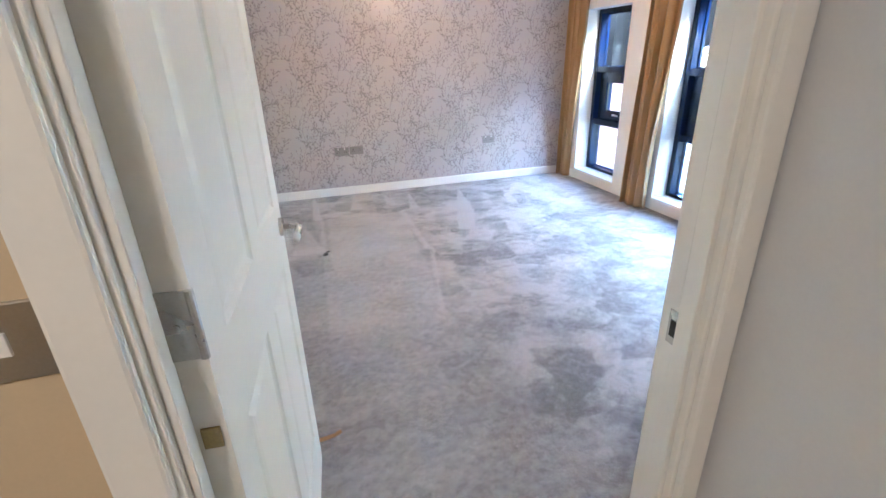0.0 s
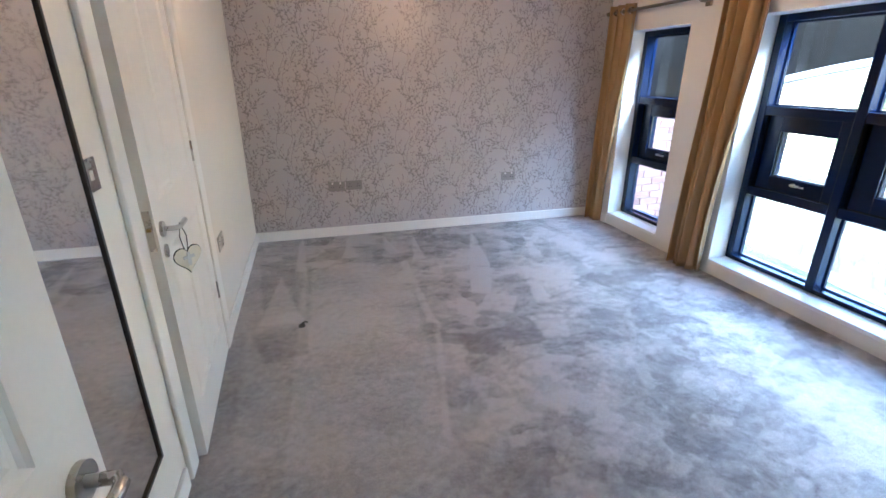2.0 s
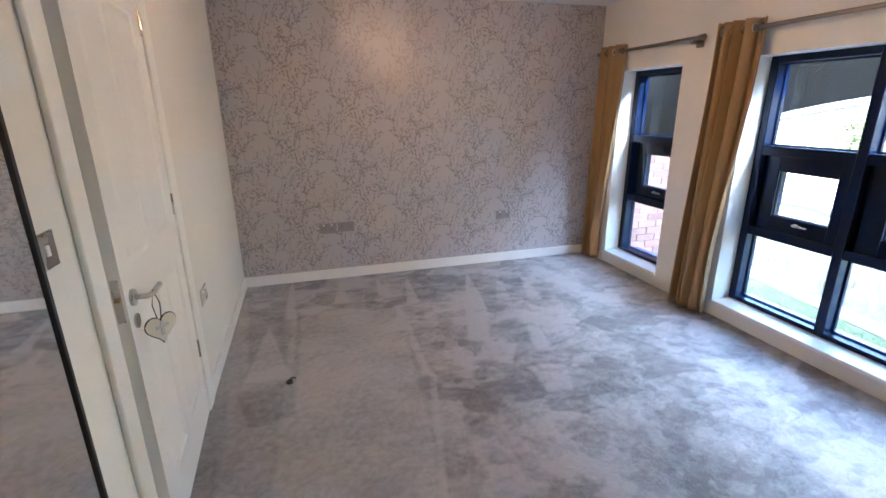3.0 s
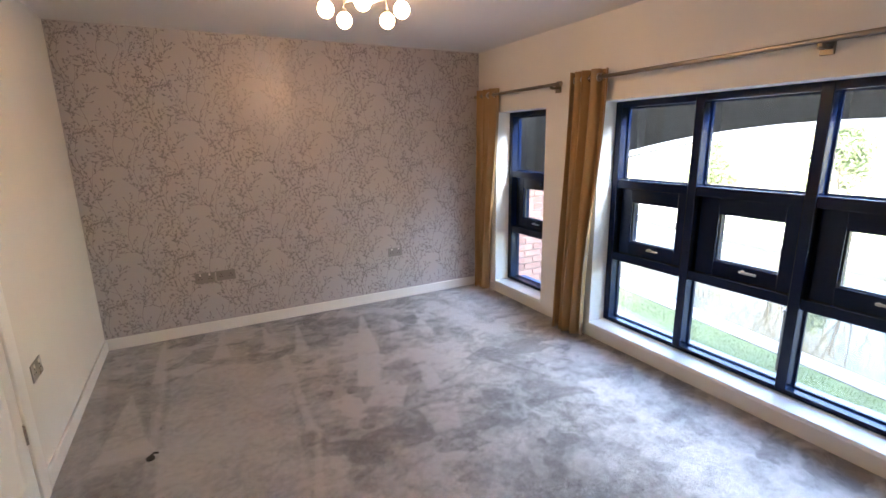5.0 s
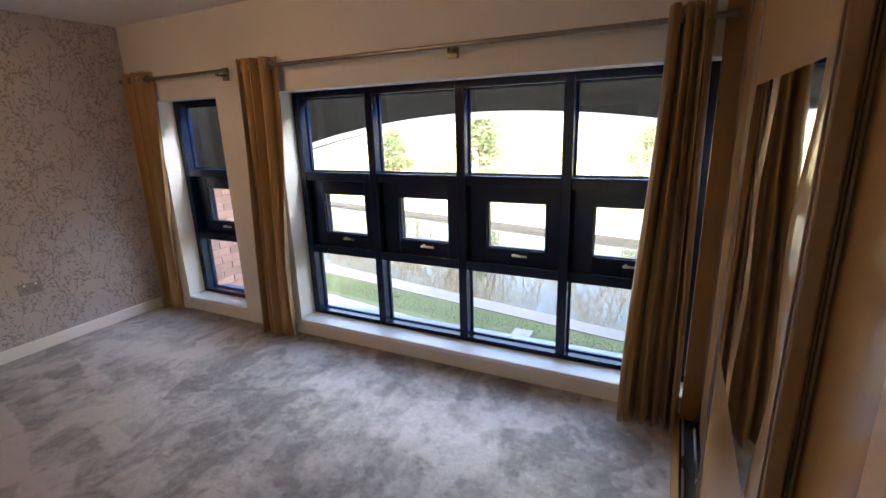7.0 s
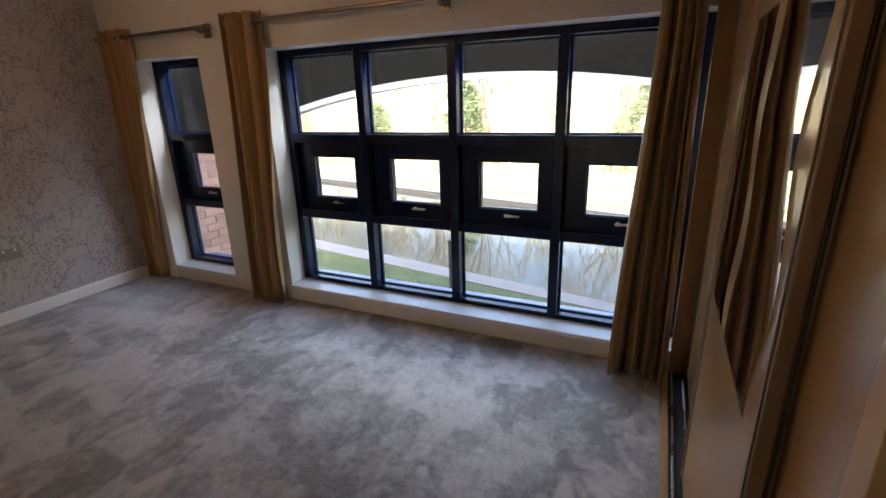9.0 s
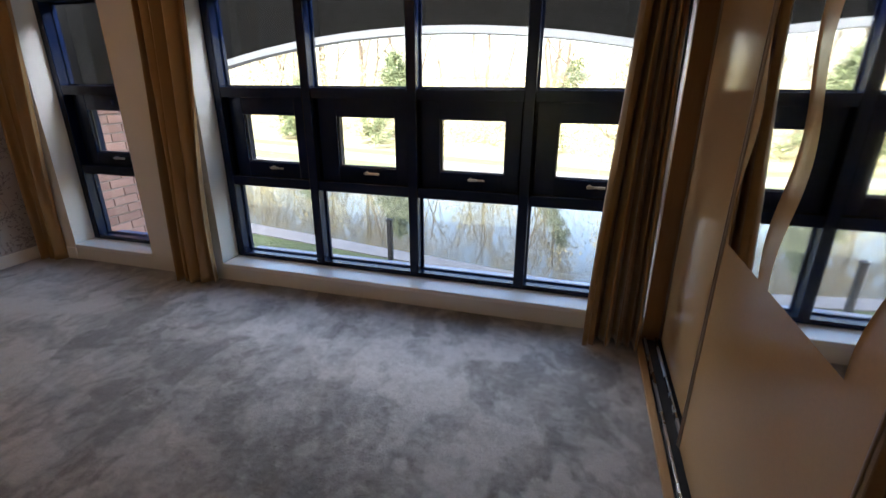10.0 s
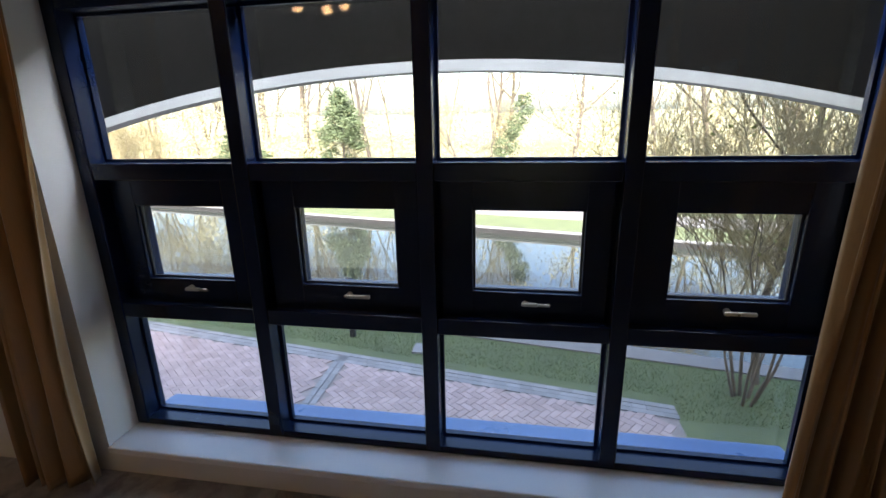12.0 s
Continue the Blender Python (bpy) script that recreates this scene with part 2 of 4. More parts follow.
wall_south = wall("wall_south", "cream painted wall round the entrance doorway, tinted warm for hall light", [
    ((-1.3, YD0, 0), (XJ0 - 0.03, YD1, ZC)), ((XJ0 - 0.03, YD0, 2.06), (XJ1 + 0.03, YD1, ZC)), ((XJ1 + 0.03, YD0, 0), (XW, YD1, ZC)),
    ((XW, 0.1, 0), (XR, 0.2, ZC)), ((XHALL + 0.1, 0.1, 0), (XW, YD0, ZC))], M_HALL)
# cool daylight on the side wall is tinted into this grey
M_GREY = mat("hall_daylit_paint", (0.64, 0.64, 0.65), (0.60, 0.60, 0.61), 0.75, fine=180, bump=0.06, dist=0.001)
wall_hall_side = wall("wall_hall_side", "plain hall side wall, tinted grey for cool daylight", [((XHALL, -1.6, 0), (XHALL + 0.1, YD0, ZC))], M_GREY)
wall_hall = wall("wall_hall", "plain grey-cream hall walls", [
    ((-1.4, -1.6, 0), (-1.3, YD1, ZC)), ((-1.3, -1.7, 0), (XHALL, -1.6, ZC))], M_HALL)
ceiling = slab("ceiling", (-1.4, -1.7, ZC), (XO, YN + 0.2, ZC + 0.15), M_CEIL, None, "smooth white painted ceiling")
# block added out of view to keep the sun off the near bank
upper = slab("upper_storey", (-6.0, -6.0, ZC + 0.15), (XO, 11.0, 7.0), M_HALL, None, "unseen plain block above the room that shades the ground")

# baseboards
def baseboard(pieces):
    for lo, hi in pieces:
        b = part("baseboard", box(lo, hi, 0.006), M_GLOSS)
        tagged(b, "white painted skirting board along the wall", "baseboard", "skirting", "structure")


baseboard([((XL + 0.016, YN - 0.016, 0), (XR, YN, 0.092)), ((XL, DY1 + 0.10, 0), (XL + 0.016, YN, 0.092)), ((XL, 1.5, 0), (XL + 0.016, DY0 - 0.10, 0.092)),
           ((XR - 0.014, NY1 + 0.0, 0), (XR, YN - 0.016, 0.092))])

# window sills
for y0, y1 in ((WY0, WY1), (NY0, NY1)):
    s = part("window_sill", box((XR - 0.012, y0, WZ0 - 0.02), (3.372, y1, WZ0 + 0.008), 0.006), M_GLOSS)
    tagged(s, "low white painted window sill", "window sill", "window sills", "structure")


# ---- windows ----
def window(name, y0, y1, mullions, label):
    """Dark aluminium frame: three rows; a small top-hung sash in the middle of each bay."""
    w = setting(name, (3.40, (y0 + y1) / 2, WZ0), label, "window")
    xf, xb, xg = 3.370, 3.480, 3.456
    z0, z1 = WZ0 + 0.008, WZ1
    t1, t2 = 1.247, 0.630
    for lo, hi in (((xf, y0, z0), (xb, y0 + 0.055, z1)), ((xf, y1 - 0.055, z0), (xb, y1, z1)),
                   ((xf, y0 + 0.055, z0), (xb, y1 - 0.055, z0 + 0.03)), ((xf, y0 + 0.055, z1 - 0.045), (xb, y1 - 0.055, z1))):
        part("window_frame", box(lo, hi, 0.004), M_FRAME, w)
    sill = box((xb + 0.001, y0 + 0.002, WZ0 - 0.012), (XO + 0.105, y1 - 0.002, WZ0 + 0.016), 0.002)
    for q in sill.verts:
        q.co.z -= 0.12 * max(0.0, q.co.x - xb)
    part("outer_sill", sill, M_SILL, w, "pressed blue metal outer sill")
    edges = [y0 + 0.055]
    for yc in mullions:
        part("mullion", box((xf - 0.004, yc - 0.029, z0 + 0.003), (xb, yc + 0.029, z1 - 0.003), 0.004), M_FRAME, w)
        edges += [yc - 0.029, yc + 0.029]
    edges.append(y1 - 0.055)
    for a, b in zip(edges[::2], edges[1::2]):
        part("transom", box((xf + 0.002, a, t1 - 0.062), (xb, b, t1), 0.003), M_FRAME, w)
        part("transom", box((xf + 0.002, a, t2), (xb, b, t2 + 0.062), 0.003), M_FRAME, w)
        # glazing beads and panes above and below
        for p, q in ((z0 + 0.03, t2), (t1, z1 - 0.045)):
            bm = bmesh.new()
            for lo, hi in (((xg - 0.016, a, p), (xg - 0.001, a + 0.010, q)), ((xg - 0.016, b - 0.010, p), (xg - 0.001, b, q)),
                           ((xg - 0.016, a + 0.010, p), (xg - 0.001, b - 0.010, p + 0.010)), ((xg - 0.016, a + 0.010, q - 0.010), (xg - 0.001, b - 0.010, q))):
                box(lo, hi, 0, bm)
            part("glazing_bead", bm, M_FRAME, w)
            g = part("pane", box((xg, a, p), (xg + 0.006, b, q)), M_GLASS, w)
            g.visible_shadow = False
        # sash: fixed surround, then the opening frame with its own pane and lever
        p, q = t2 + 0.062, t1 - 0.062
        bm = bmesh.new()
        for lo, hi in (((xf + 0.075, a, p), (xb - 0.002, a + 0.03, q)), ((xf + 0.075, b - 0.03, p), (xb - 0.002, b, q)), ((xf + 0.075, a + 0.03, q - 0.03), (xb - 0.002, b - 0.03, q)), ((xf + 0.075, a + 0.03, p), (xb - 0.002, b - 0.03, p + 0.03))):
            box(lo, hi, 0, bm)
        part("sash_surround", bm, M_FRAME, w)
        ga = b - 0.50 if b - a > 0.606 else a + 0.097
        gb, gp, gq, xs = ga + 0.374, 0.785, 1.080, xf + 0.052
        bm = bmesh.new()
        for lo, hi in (((xs, a + 0.010, p - 0.012), (xb + 0.02, ga, q + 0.012)), ((xs, gb, p - 0.012), (xb + 0.02, b - 0.010, q + 0.012)),
                       ((xs + 0.0005, ga - 0.004, gq), (xb + 0.0195, gb + 0.004, q + 0.0115)), ((xs + 0.0005, ga - 0.004, p - 0.0115), (xb + 0.0195, gb + 0.004, gp))):
            box(lo, hi, 0.004, bm)
        sash = part("sash", bm, M_FRAME, w)
        bm = bmesh.new()
        for lo, hi in (((xg - 0.012, ga, gp), (xg - 0.001, ga + 0.006, gq)), ((xg - 0.012, gb - 0.006, gp), (xg - 0.001, gb, gq)), ((xg - 0.012, ga + 0.006, gp), (xg - 0.001, gb - 0.006, gp + 0.006))):
            box(lo, hi, 0, bm)
        part("gasket", bm, M_DARK, sash)
        g = part("pane", box((xg, ga - 0.001, gp - 0.001), (xg + 0.006, gb + 0.001, gq + 0.001)), M_GLASS, sash)
        g.visible_shadow = False
        yc = (ga + gb) / 2 - 0.03
        h = rod((xs - 0.018, yc + 0.03, 0.752), (xs, yc + 0.03, 0.752), 0.011, 12)
        box((xs - 0.028, yc - 0.055, 0.745), (xs - 0.015, yc + 0.045, 0.759), 0.004, h)
        part("window_handle", h, M_STEEL, sash, "slim silver lever handle")
    return w


window("window_1", WY0, WY1, (1.589, 2.242, 2.904), "wide navy framed window of four bays with small sashes")
window("window_2", NY0, NY1, (), "narrow navy framed window with one small sash")


# ---- curtains and poles ----
def curtain(y0, y1, b0, b1, xc, xb, deep, folds, seed, label, lead=0.0):
    """A gathered eyelet curtain: spans y0 to y1 at the pole and b0 to b1 at the floor, in deep soft folds."""
    rnd = random.Random(seed)
    c = thing("curtain", (xb, (b0 + b1) / 2, 0.0), label, "curtain", "gold curtains")
    ph, k = rnd.random() * 6, folds * 2 * math.pi
    amp = [rnd.uniform(0.65, 1.2) for _ in range(folds * 2 + 3)]
    jit = [rnd.uniform(-0.25, 0.25) for _ in range(folds * 2 + 3)]
    bm = bmesh.new()
    nz, ns = 44, folds * 16
    grid = []
    for i in range(nz + 1):
        f = i / nz
        z = 0.006 + (2.025 - 0.006) * f
        row = []
        e = f * f * (3 - 2 * f)
        for j in range(ns + 1):
            s = j / ns
            sw = s * (1 + lead * (1 - s))
            h = sw * folds * 2
            a = amp[int(h)] * (1 - h % 1) + amp[int(h) + 1] * (h % 1)
            g = jit[int(h)] * (1 - h % 1) + jit[int(h) + 1] * (h % 1)
            wob = 0.5 * (1 - f) * g * 3 + 0.3 * math.sin(2.4 * f + ph + 3 * s) * (1 - f)
            lump = noise.noise(Vector((s * folds * 0.9 + seed * 7, f * 1.3, seed)))
            wob += 1.5 * lump * (1 - 0.7 * f)
            x = xb + (xc - xb) * e + deep * 0.18 * (1 - f) * lump + deep * 0.46 * a * math.sin(k * sw + wob) + deep * 0.09 * (1 - 0.6 * f) * math.sin(2.3 * k * sw + ph + 2 * f)
            ya, yb = b0 + (y0 - b0) * e, b1 + (y1 - b1) * e
            y = ya + (yb - ya) * s + 0.010 * math.sin(2 * k * s + ph) * (0.6 + 0.4 * f)
            row.append(bm.verts.new((x, y, z)))
        grid.append(row)
    for a, b in zip(grid, grid[1:]):
        for j in range(ns):
            bm.faces.new((a[j], a[j + 1], b[j + 1], b[j]))
    d = part("drape", bm, M_SATIN, c, smooth=True)
    so = d.modifiers.new("cloth", "SOLIDIFY")
    so.thickness, so.offset = 0.003, 0
    for n in range(folds * 2):
        y = y0 + (y1 - y0) * (n + 0.5) / (folds * 2)
        ring = bmesh.new()
        m = pose(3.137, y, 1.968, 90, 0, 0)
        pts = [m @ Vector((0.024 * math.cos(t), 0.024 * math.sin(t), 0)) for t in (2 * math.pi * q / 18 for q in range(19))]
        part("eyelet", tube(pts, 0.0045, 6, ring), M_STEEL, c, "silver eyelet ring", True)
    return c


curtain(4.79, 5.10, 4.98, 5.15, 3.140, 3.165, 0.085, 3, 1, "gathered gold satin eyelet curtain beside the narrow window")
curtain(3.46, 3.77, 3.57, 3.85, 3.138, 3.140, 0.11, 4, 2, "gathered gold satin eyelet curtain between the windows", -0.55)
curtain(0.945, 1.115, 0.915, 1.20, 3.130, 3.095, 0.12, 5, 3, "gathered gold satin eyelet curtain beside the wardrobe", 0.6)


def pole(y0, y1, brackets, label):
    p = thing("curtain_pole", (3.137, (y0 + y1) / 2, 1.968), label, "curtain pole", "curtain poles")
    part("pole", rod((3.137, y0, 1.968), (3.137, y1, 1.968), 0.013, 14), M_ROD, p, smooth=False)
    for y in (y0, y1):
        part("finial", rod((3.137, y - 0.02, 1.968), (3.137, y + 0.02, 1.968), 0.019, 14), M_ROD, p)
    for y in brackets:
        b = box((3.15, y - 0.022, 1.935), (XR, y + 0.022, 1.95), 0.003)
        box((3.205, y - 0.03, 1.91), (XR - 0.001, y + 0.03, 1.99), 0.003, b)
        rod((3.137, y, 1.94), (3.137, y, 1.957), 0.012, 10, b)
        part("bracket", b, M_ROD, p)


pole(3.93, 5.14, (4.02,), "short brushed steel curtain pole over the narrow window")
pole(0.87, 3.75, (2.20, 3.70), "long brushed steel curtain pole over the wide window")


# ---- doors ----
def panels(bm, m, w, h, thick, rows, cols):
    """A moulded panel leaf: both faces pressed in along an ogee round each panel. Local: x across, y through, z up."""
    stile = 0.105
    pw = (w - stile * (cols + 1)) / cols
    xs = [0.0] + [v for c in range(cols) for v in (stile + c * (pw + stile), stile + c * (pw + stile) + pw)] + [w]
    zs = [0.0] + [v for r in rows for v in r] + [h]
    rim = ((0.0, 0.0), (0.005, 0.0045), (0.012, 0.0075), (0.020, 0.0072), (0.030, 0.004), (0.040, 0.002), (0.046, 0.0018))
    for y, s in ((0.0, 1), (thick, -1)):
        quad = lambda *p: bm.faces.new([bm.verts.new(q) for q in (p if s > 0 else p[::-1])])
        for i in range(len(xs) - 1):
            for k in range(len(zs) - 1):
                x0, x1, z0, z1 = xs[i], xs[i + 1], zs[k], zs[k + 1]
                if i % 2 == 0 or k % 2 == 0:
                    quad((x0, y, z0), (x1, y, z0), (x1, y, z1), (x0, y, z1))
                    continue
                loops = [[(x0 + a, y + s * d, z0 + a), (x1 - a, y + s * d, z0 + a), (x1 - a, y + s * d, z1 - a), (x0 + a, y + s * d, z1 - a)] for a, d in rim]
                for p, q in zip(loops, loops[1:]):
                    for e in range(4):
                        quad(p[e], p[(e + 1) % 4], q[(e + 1) % 4], q[e])
                quad(*loops[-1])
    for p in (((0, 0, 0), (0, 0, h), (0, thick, h), (0, thick, 0)), ((w, 0, 0), (w, thick, 0), (w, thick, h), (w, 0, h)),
              ((0, 0, 0), (0, thick, 0), (w, thick, 0), (w, 0, 0)), ((0, 0, h), (w, 0, h), (w, thick, h), (0, thick, h))):
        bm.faces.new([bm.verts.new(q) for q in p])
    bmesh.ops.remove_doubles(bm, verts=list(bm.verts), dist=0.00005)
    bmesh.ops.transform(bm, matrix=m, verts=list(bm.verts))
    return bm


ROWS4 = ((0.20, 0.86), (1.03, 1.86))


def lever(d, m, side):
    """Round rose and straight lever, on the leaf's face; local x across, z up."""
    b = bmesh.new()
    rod((0, side * 0.0, 0), (0, side * 0.010, 0), 0.027, 20, b)
    part("rose", b_at(b, m), M_STEEL, d)
    b = tube([(0, side * 0.008, 0), (0, side * 0.045, 0), (-0.012, side * 0.055, 0), (-0.03, side * 0.056, 0), (-0.115, side * 0.054, -0.004)], 0.0095, 10)
    part("lever", b_at(b, m), M_STEEL, d, smooth=True)


def b_at(bm, m):
    bmesh.ops.transform(bm, matrix=m, verts=list(bm.verts))
    return bm


def hinge(parent, m, h=0.10):
    bm = box((-0.001, -0.036, 0), (0.002, 0.0, h), 0.0)
    rod((0.0, 0.004, 0), (0.0, 0.004, h), 0.006, 10, bm)
    for z in (0.02, 0.05, 0.08):
        rod((0.002, -0.02, z), (0.0032, -0.02, z), 0.004, 8, bm)
    part("hinge", b_at(bm, m), M_STEEL, parent, "worn steel butt hinge")


# entrance door, open against the west wall
door_1 = setting("door_1", (XJ0, YD1, 0), "white moulded four-panel door standing open", "door")
leaf_m = pose(-0.038, 0.668, 0.008, 0, 0, 90 - 4.6)
part("leaf", panels(bmesh.new(), leaf_m, 0.848, 1.985, 0.042, ROWS4, 2), M_GLOSS, door_1)
lever(door_1, leaf_m @ pose(0.793, 0, 0.955), -1)
lever(door_1, leaf_m @ pose(0.793, 0.042, 0.955), 1)
part("latch_plate", b_at(box((0.8482, 0.010, 0.87), (0.8505, 0.032, 1.02)), leaf_m), M_STEEL, door_1)
for z in (0.22, 1.05, 1.72):
    hinge(door_1, leaf_m @ pose(-0.002, 0.006, z, 0, 0, 180))
part("loose_strike", b_at(box((-0.006, 0.008, 0.90), (-0.001, 0.034, 0.935), 0.001), leaf_m), M_BRASS, door_1, "small worn brass catch")


def door_frame(name, label, pieces, trims, stops=()):
    f = setting(name, pieces[0][0], label, "door frame")
    for lo, hi in pieces:
        part("jamb", box(lo, hi, 0.003), M_GLOSS, f)
    for lo, hi, axis in trims:
        bm = box(lo, hi, 0.006)
        part("architrave", bm, M_GLOSS, f)
    for lo, hi in stops:
        part("door_stop", box(lo, hi, 0.002), M_GLOSS, f)
    return f


frame_1 = door_frame("door_frame_1", "white painted frame of the entrance doorway",
    [((XJ0 - 0.03, YD0 - 0.004, 0), (XJ0, YD1 + 0.004, 2.06)), ((XJ1, YD0 - 0.004, 0), (XJ1 + 0.03, YD1 + 0.004, 2.06)), ((XJ0, YD0 - 0.004, 2.03), (XJ1, YD1 + 0.004, 2.06))],
    [((XJ0 - 0.07, YD0 - 0.02, 0), (XJ0 - 0.008, YD0, 2.10), 0), ((XJ1 + 0.008, YD0 - 0.02, 0), (XJ1 + 0.055, YD0, 2.10), 0), ((XJ0 - 0.008, YD0 - 0.02, 2.04), (XJ1 + 0.008, YD0, 2.10), 0),
     ((XJ1 + 0.008, YD1, 0), (XJ1 + 0.07, YD1 + 0.018, 2.10), 0), ((XL + 0.018, YD1, 0), (XJ0 - 0.008, YD1 + 0.018, 2.10), 0), ((XJ0 - 0.008, YD1, 2.04), (XJ1 + 0.008, YD1 + 0.018, 2.10), 0)],
    [((XJ0, YD0 + 0.01, 0), (XJ0 + 0.012, YD0 + 0.045, 2.03)), ((XJ1 - 0.012, YD0 + 0.01, 0), (XJ1, YD0 + 0.045, 2.03)), ((XJ0 + 0.012, YD0 + 0.01, 2.018), (XJ1 - 0.012, YD0 + 0.045, 2.03))])
strike = part("strike_plate", box((XJ1 - 0.002, 0.635, 0.918), (XJ1 + 0.001, 0.662, 0.985), 0.0005), M_STEEL, frame_1, "worn steel strike plate")
part("strike_hole", box((XJ1 - 0.0028, 0.642, 0.934), (XJ1 - 0.0015, 0.656, 0.966)), M_DARK, strike)

# side door, just ajar
door_2 = setting("door_2", (XL, DY1, 0), "white moulded four-panel side door, slightly ajar", "door")
leaf2 = pose(XL - 0.028, DY1 - 0.034, 0.01, 0, 0, -90 + 2.4)
part("leaf", panels(bmesh.new(), leaf2, 0.812, 1.98, 0.04, ROWS4, 2), M_GLOSS, door_2)
lever2 = leaf2 @ pose(0.755, 0.04, 0.94)
lever(door_2, lever2, 1)
part("forend", b_at(box((0.8122, 0.009, 0.88), (0.8145, 0.031, 1.02)), leaf2), M_STEEL, door_2, "steel lock forend")
part("latch_bolt", b_at(box((0.814, 0.013, 0.95), (0.821, 0.027, 0.96)), leaf2), M_BRASS, door_2)
part("keyhole_plate", b_at(rod((0.755, 0.04, 0.86), (0.755, 0.046, 0.86), 0.024, 16), leaf2), M_STEEL, door_2)
for z in (0.33, 1.06, 1.80):
    bm = rod((XL + 0.014, DY1 - 0.036, z), (XL + 0.014, DY1 - 0.036, z + 0.095), 0.0065, 10)
    box((XL - 0.004, DY1 - 0.046, z), (XL + 0.010, DY1 - 0.026, z + 0.095), 0, bm)
    part("hinge", bm, M_STEEL, door_2, "steel butt hinge")
frame_2 = door_frame("door_frame_2", "white painted frame of the side doorway",
    [((XL - 0.124, DY0, 0), (XL + 0.004, DY0 + 0.03, DZ)), ((XL - 0.124, DY1 - 0.03, 0), (XL + 0.004, DY1, DZ)), ((XL - 0.124, DY0 + 0.03, DZ - 0.03), (XL + 0.004, DY1 - 0.03, DZ))],
    [((XL, DY0 - 0.075, 0), (XL + 0.02, DY0 + 0.018, DZ + 0.055), 0), ((XL, DY1 - 0.018, 0), (XL + 0.02, DY1 + 0.085, DZ + 0.055), 0), ((XL, DY0 + 0.018, DZ - 0.018), (XL + 0.02, DY1 - 0.018, DZ + 0.055), 0)])
slab("wall_beyond", (XL - 0.35, DY0 - 0.3, 0), (XL - 0.25, DY1 + 0.3, ZC), M_HALL, None, "plain wall behind the side door")

# heart on the side door's handle
heart_at = lever2 @ Vector((-0.008, 0.06, -0.115))
heart = thing("hanging_heart", heart_at - Vector((0, 0, 0.06)), "cream wooden heart hanging on a cord from the lever", "ornament")
outline = []
for i in range(36):
    t = 2 * math.pi * i / 36
    outline.append((0.0033 * 16 * math.sin(t) ** 3, 0.0033 * (13 * math.cos(t) - 5 * math.cos(2 * t) - 2 * math.cos(3 * t) - math.cos(4 * t))))
hm = Matrix.Translation(heart_at) @ pose(0, 0, 0, 0, 0, -130)
part("heart", extrude_outline(outline, lambda a, b: hm @ Vector((a, 0, b)), hm.to_3x3() @ Vector((0, 0.008, 0))), M_CREAMTAG, heart)
part("rim", tube([hm @ Vector((a * 1.0, 0.004, b * 1.0)) for a, b in outline + outline[:1]], 0.003, 6), M_RIBBON, heart)
b = box((-0.006, 0.0085, -0.028), (0.006, 0.012, 0.022), 0.001)
box((-0.022, 0.0085, -0.002), (0.022, 0.0118, 0.010), 0.001, b)
part("cross_motif", b_at(b, hm), M_STEEL, heart)
part("cord", tube([hm @ Vector((-0.005, 0.003, 0.02)), hm @ Vector((-0.012, 0.002, 0.08)), lever2 @ Vector((-0.016, 0.056, 0.012)), hm @ Vector((0.014, 0.002, 0.08)), hm @ Vector((0.005, 0.003, 0.02))], 0.0018, 6), M_RIBBON, heart)


# ---- plates on the walls ----
def plate(name, m, w, h, label, category, rockers, sockets, material):
    """A wall plate in its own plane: x across, y out of the wall, z up."""
    p = thing(name, m.translation, label, category, "wall plates")
    part("faceplate", b_at(box((-w / 2, 0, -h / 2), (w / 2, 0.006, h / 2), 0.002), m), material, p)
    for x, z, a, c in rockers:
        part("rocker", b_at(box((x - a / 2, 0.005, z - c / 2), (x + a / 2, 0.010, z + c / 2), 0.001), m), M_GLOSS, p, "white rocker")
    for x in sockets:
        bm = bmesh.new()
        for dx, dz, a, c in ((0, 0.012, 0.005, 0.010), (-0.011, -0.008, 0.008, 0.005), (0.011, -0.008, 0.008, 0.005)):
            box((x + dx - a / 2, 0.0055, dz - c / 2), (x + dx + a / 2, 0.0068, dz + c / 2), 0, bm)
        part("pin_holes", b_at(bm, m), M_DARK, p)
    return p


north = lambda x, z: pose(x, YN, z, 0, 0, 180)
west = lambda y, z: pose(XL, y, z, 0, 0, -90)
TWIN = ((-0.035, 0.028, 0.012, 0.018), (0.035, 0.028, 0.012, 0.018))
M_PLATE = mat("pale_steel_plate", (0.34, 0.32, 0.31), (0.28, 0.265, 0.26), 0.3, metal=0.7, fine=200, bump=0.05, dist=0.0004)
plate("double_socket", north(2.232, 0.484), 0.148, 0.086, "steel double socket on the papered wall", "socket", TWIN, (-0.037, 0.037), M_PLATE)
plate("double_socket", north(0.530, 0.478), 0.148, 0.086, "steel double socket in a pair on the papered wall", "socket", TWIN, (-0.037, 0.037), M_PLATE)
plate("aerial_socket", north(0.690, 0.482), 0.148, 0.086, "steel aerial plate beside the double socket", "socket", (), (-0.037, 0.037), M_PLATE)
plate("double_socket", west(3.71, 0.535), 0.148, 0.086, "steel double socket on the cream wall", "socket", TWIN, (-0.037, 0.037), M_STEEL)
plate("light_switch", west(2.312, 1.20), 0.088, 0.088, "steel light switch beside the black framed mirror", "light switch", ((0, 0, 0.014, 0.026),), (), M_STEEL)
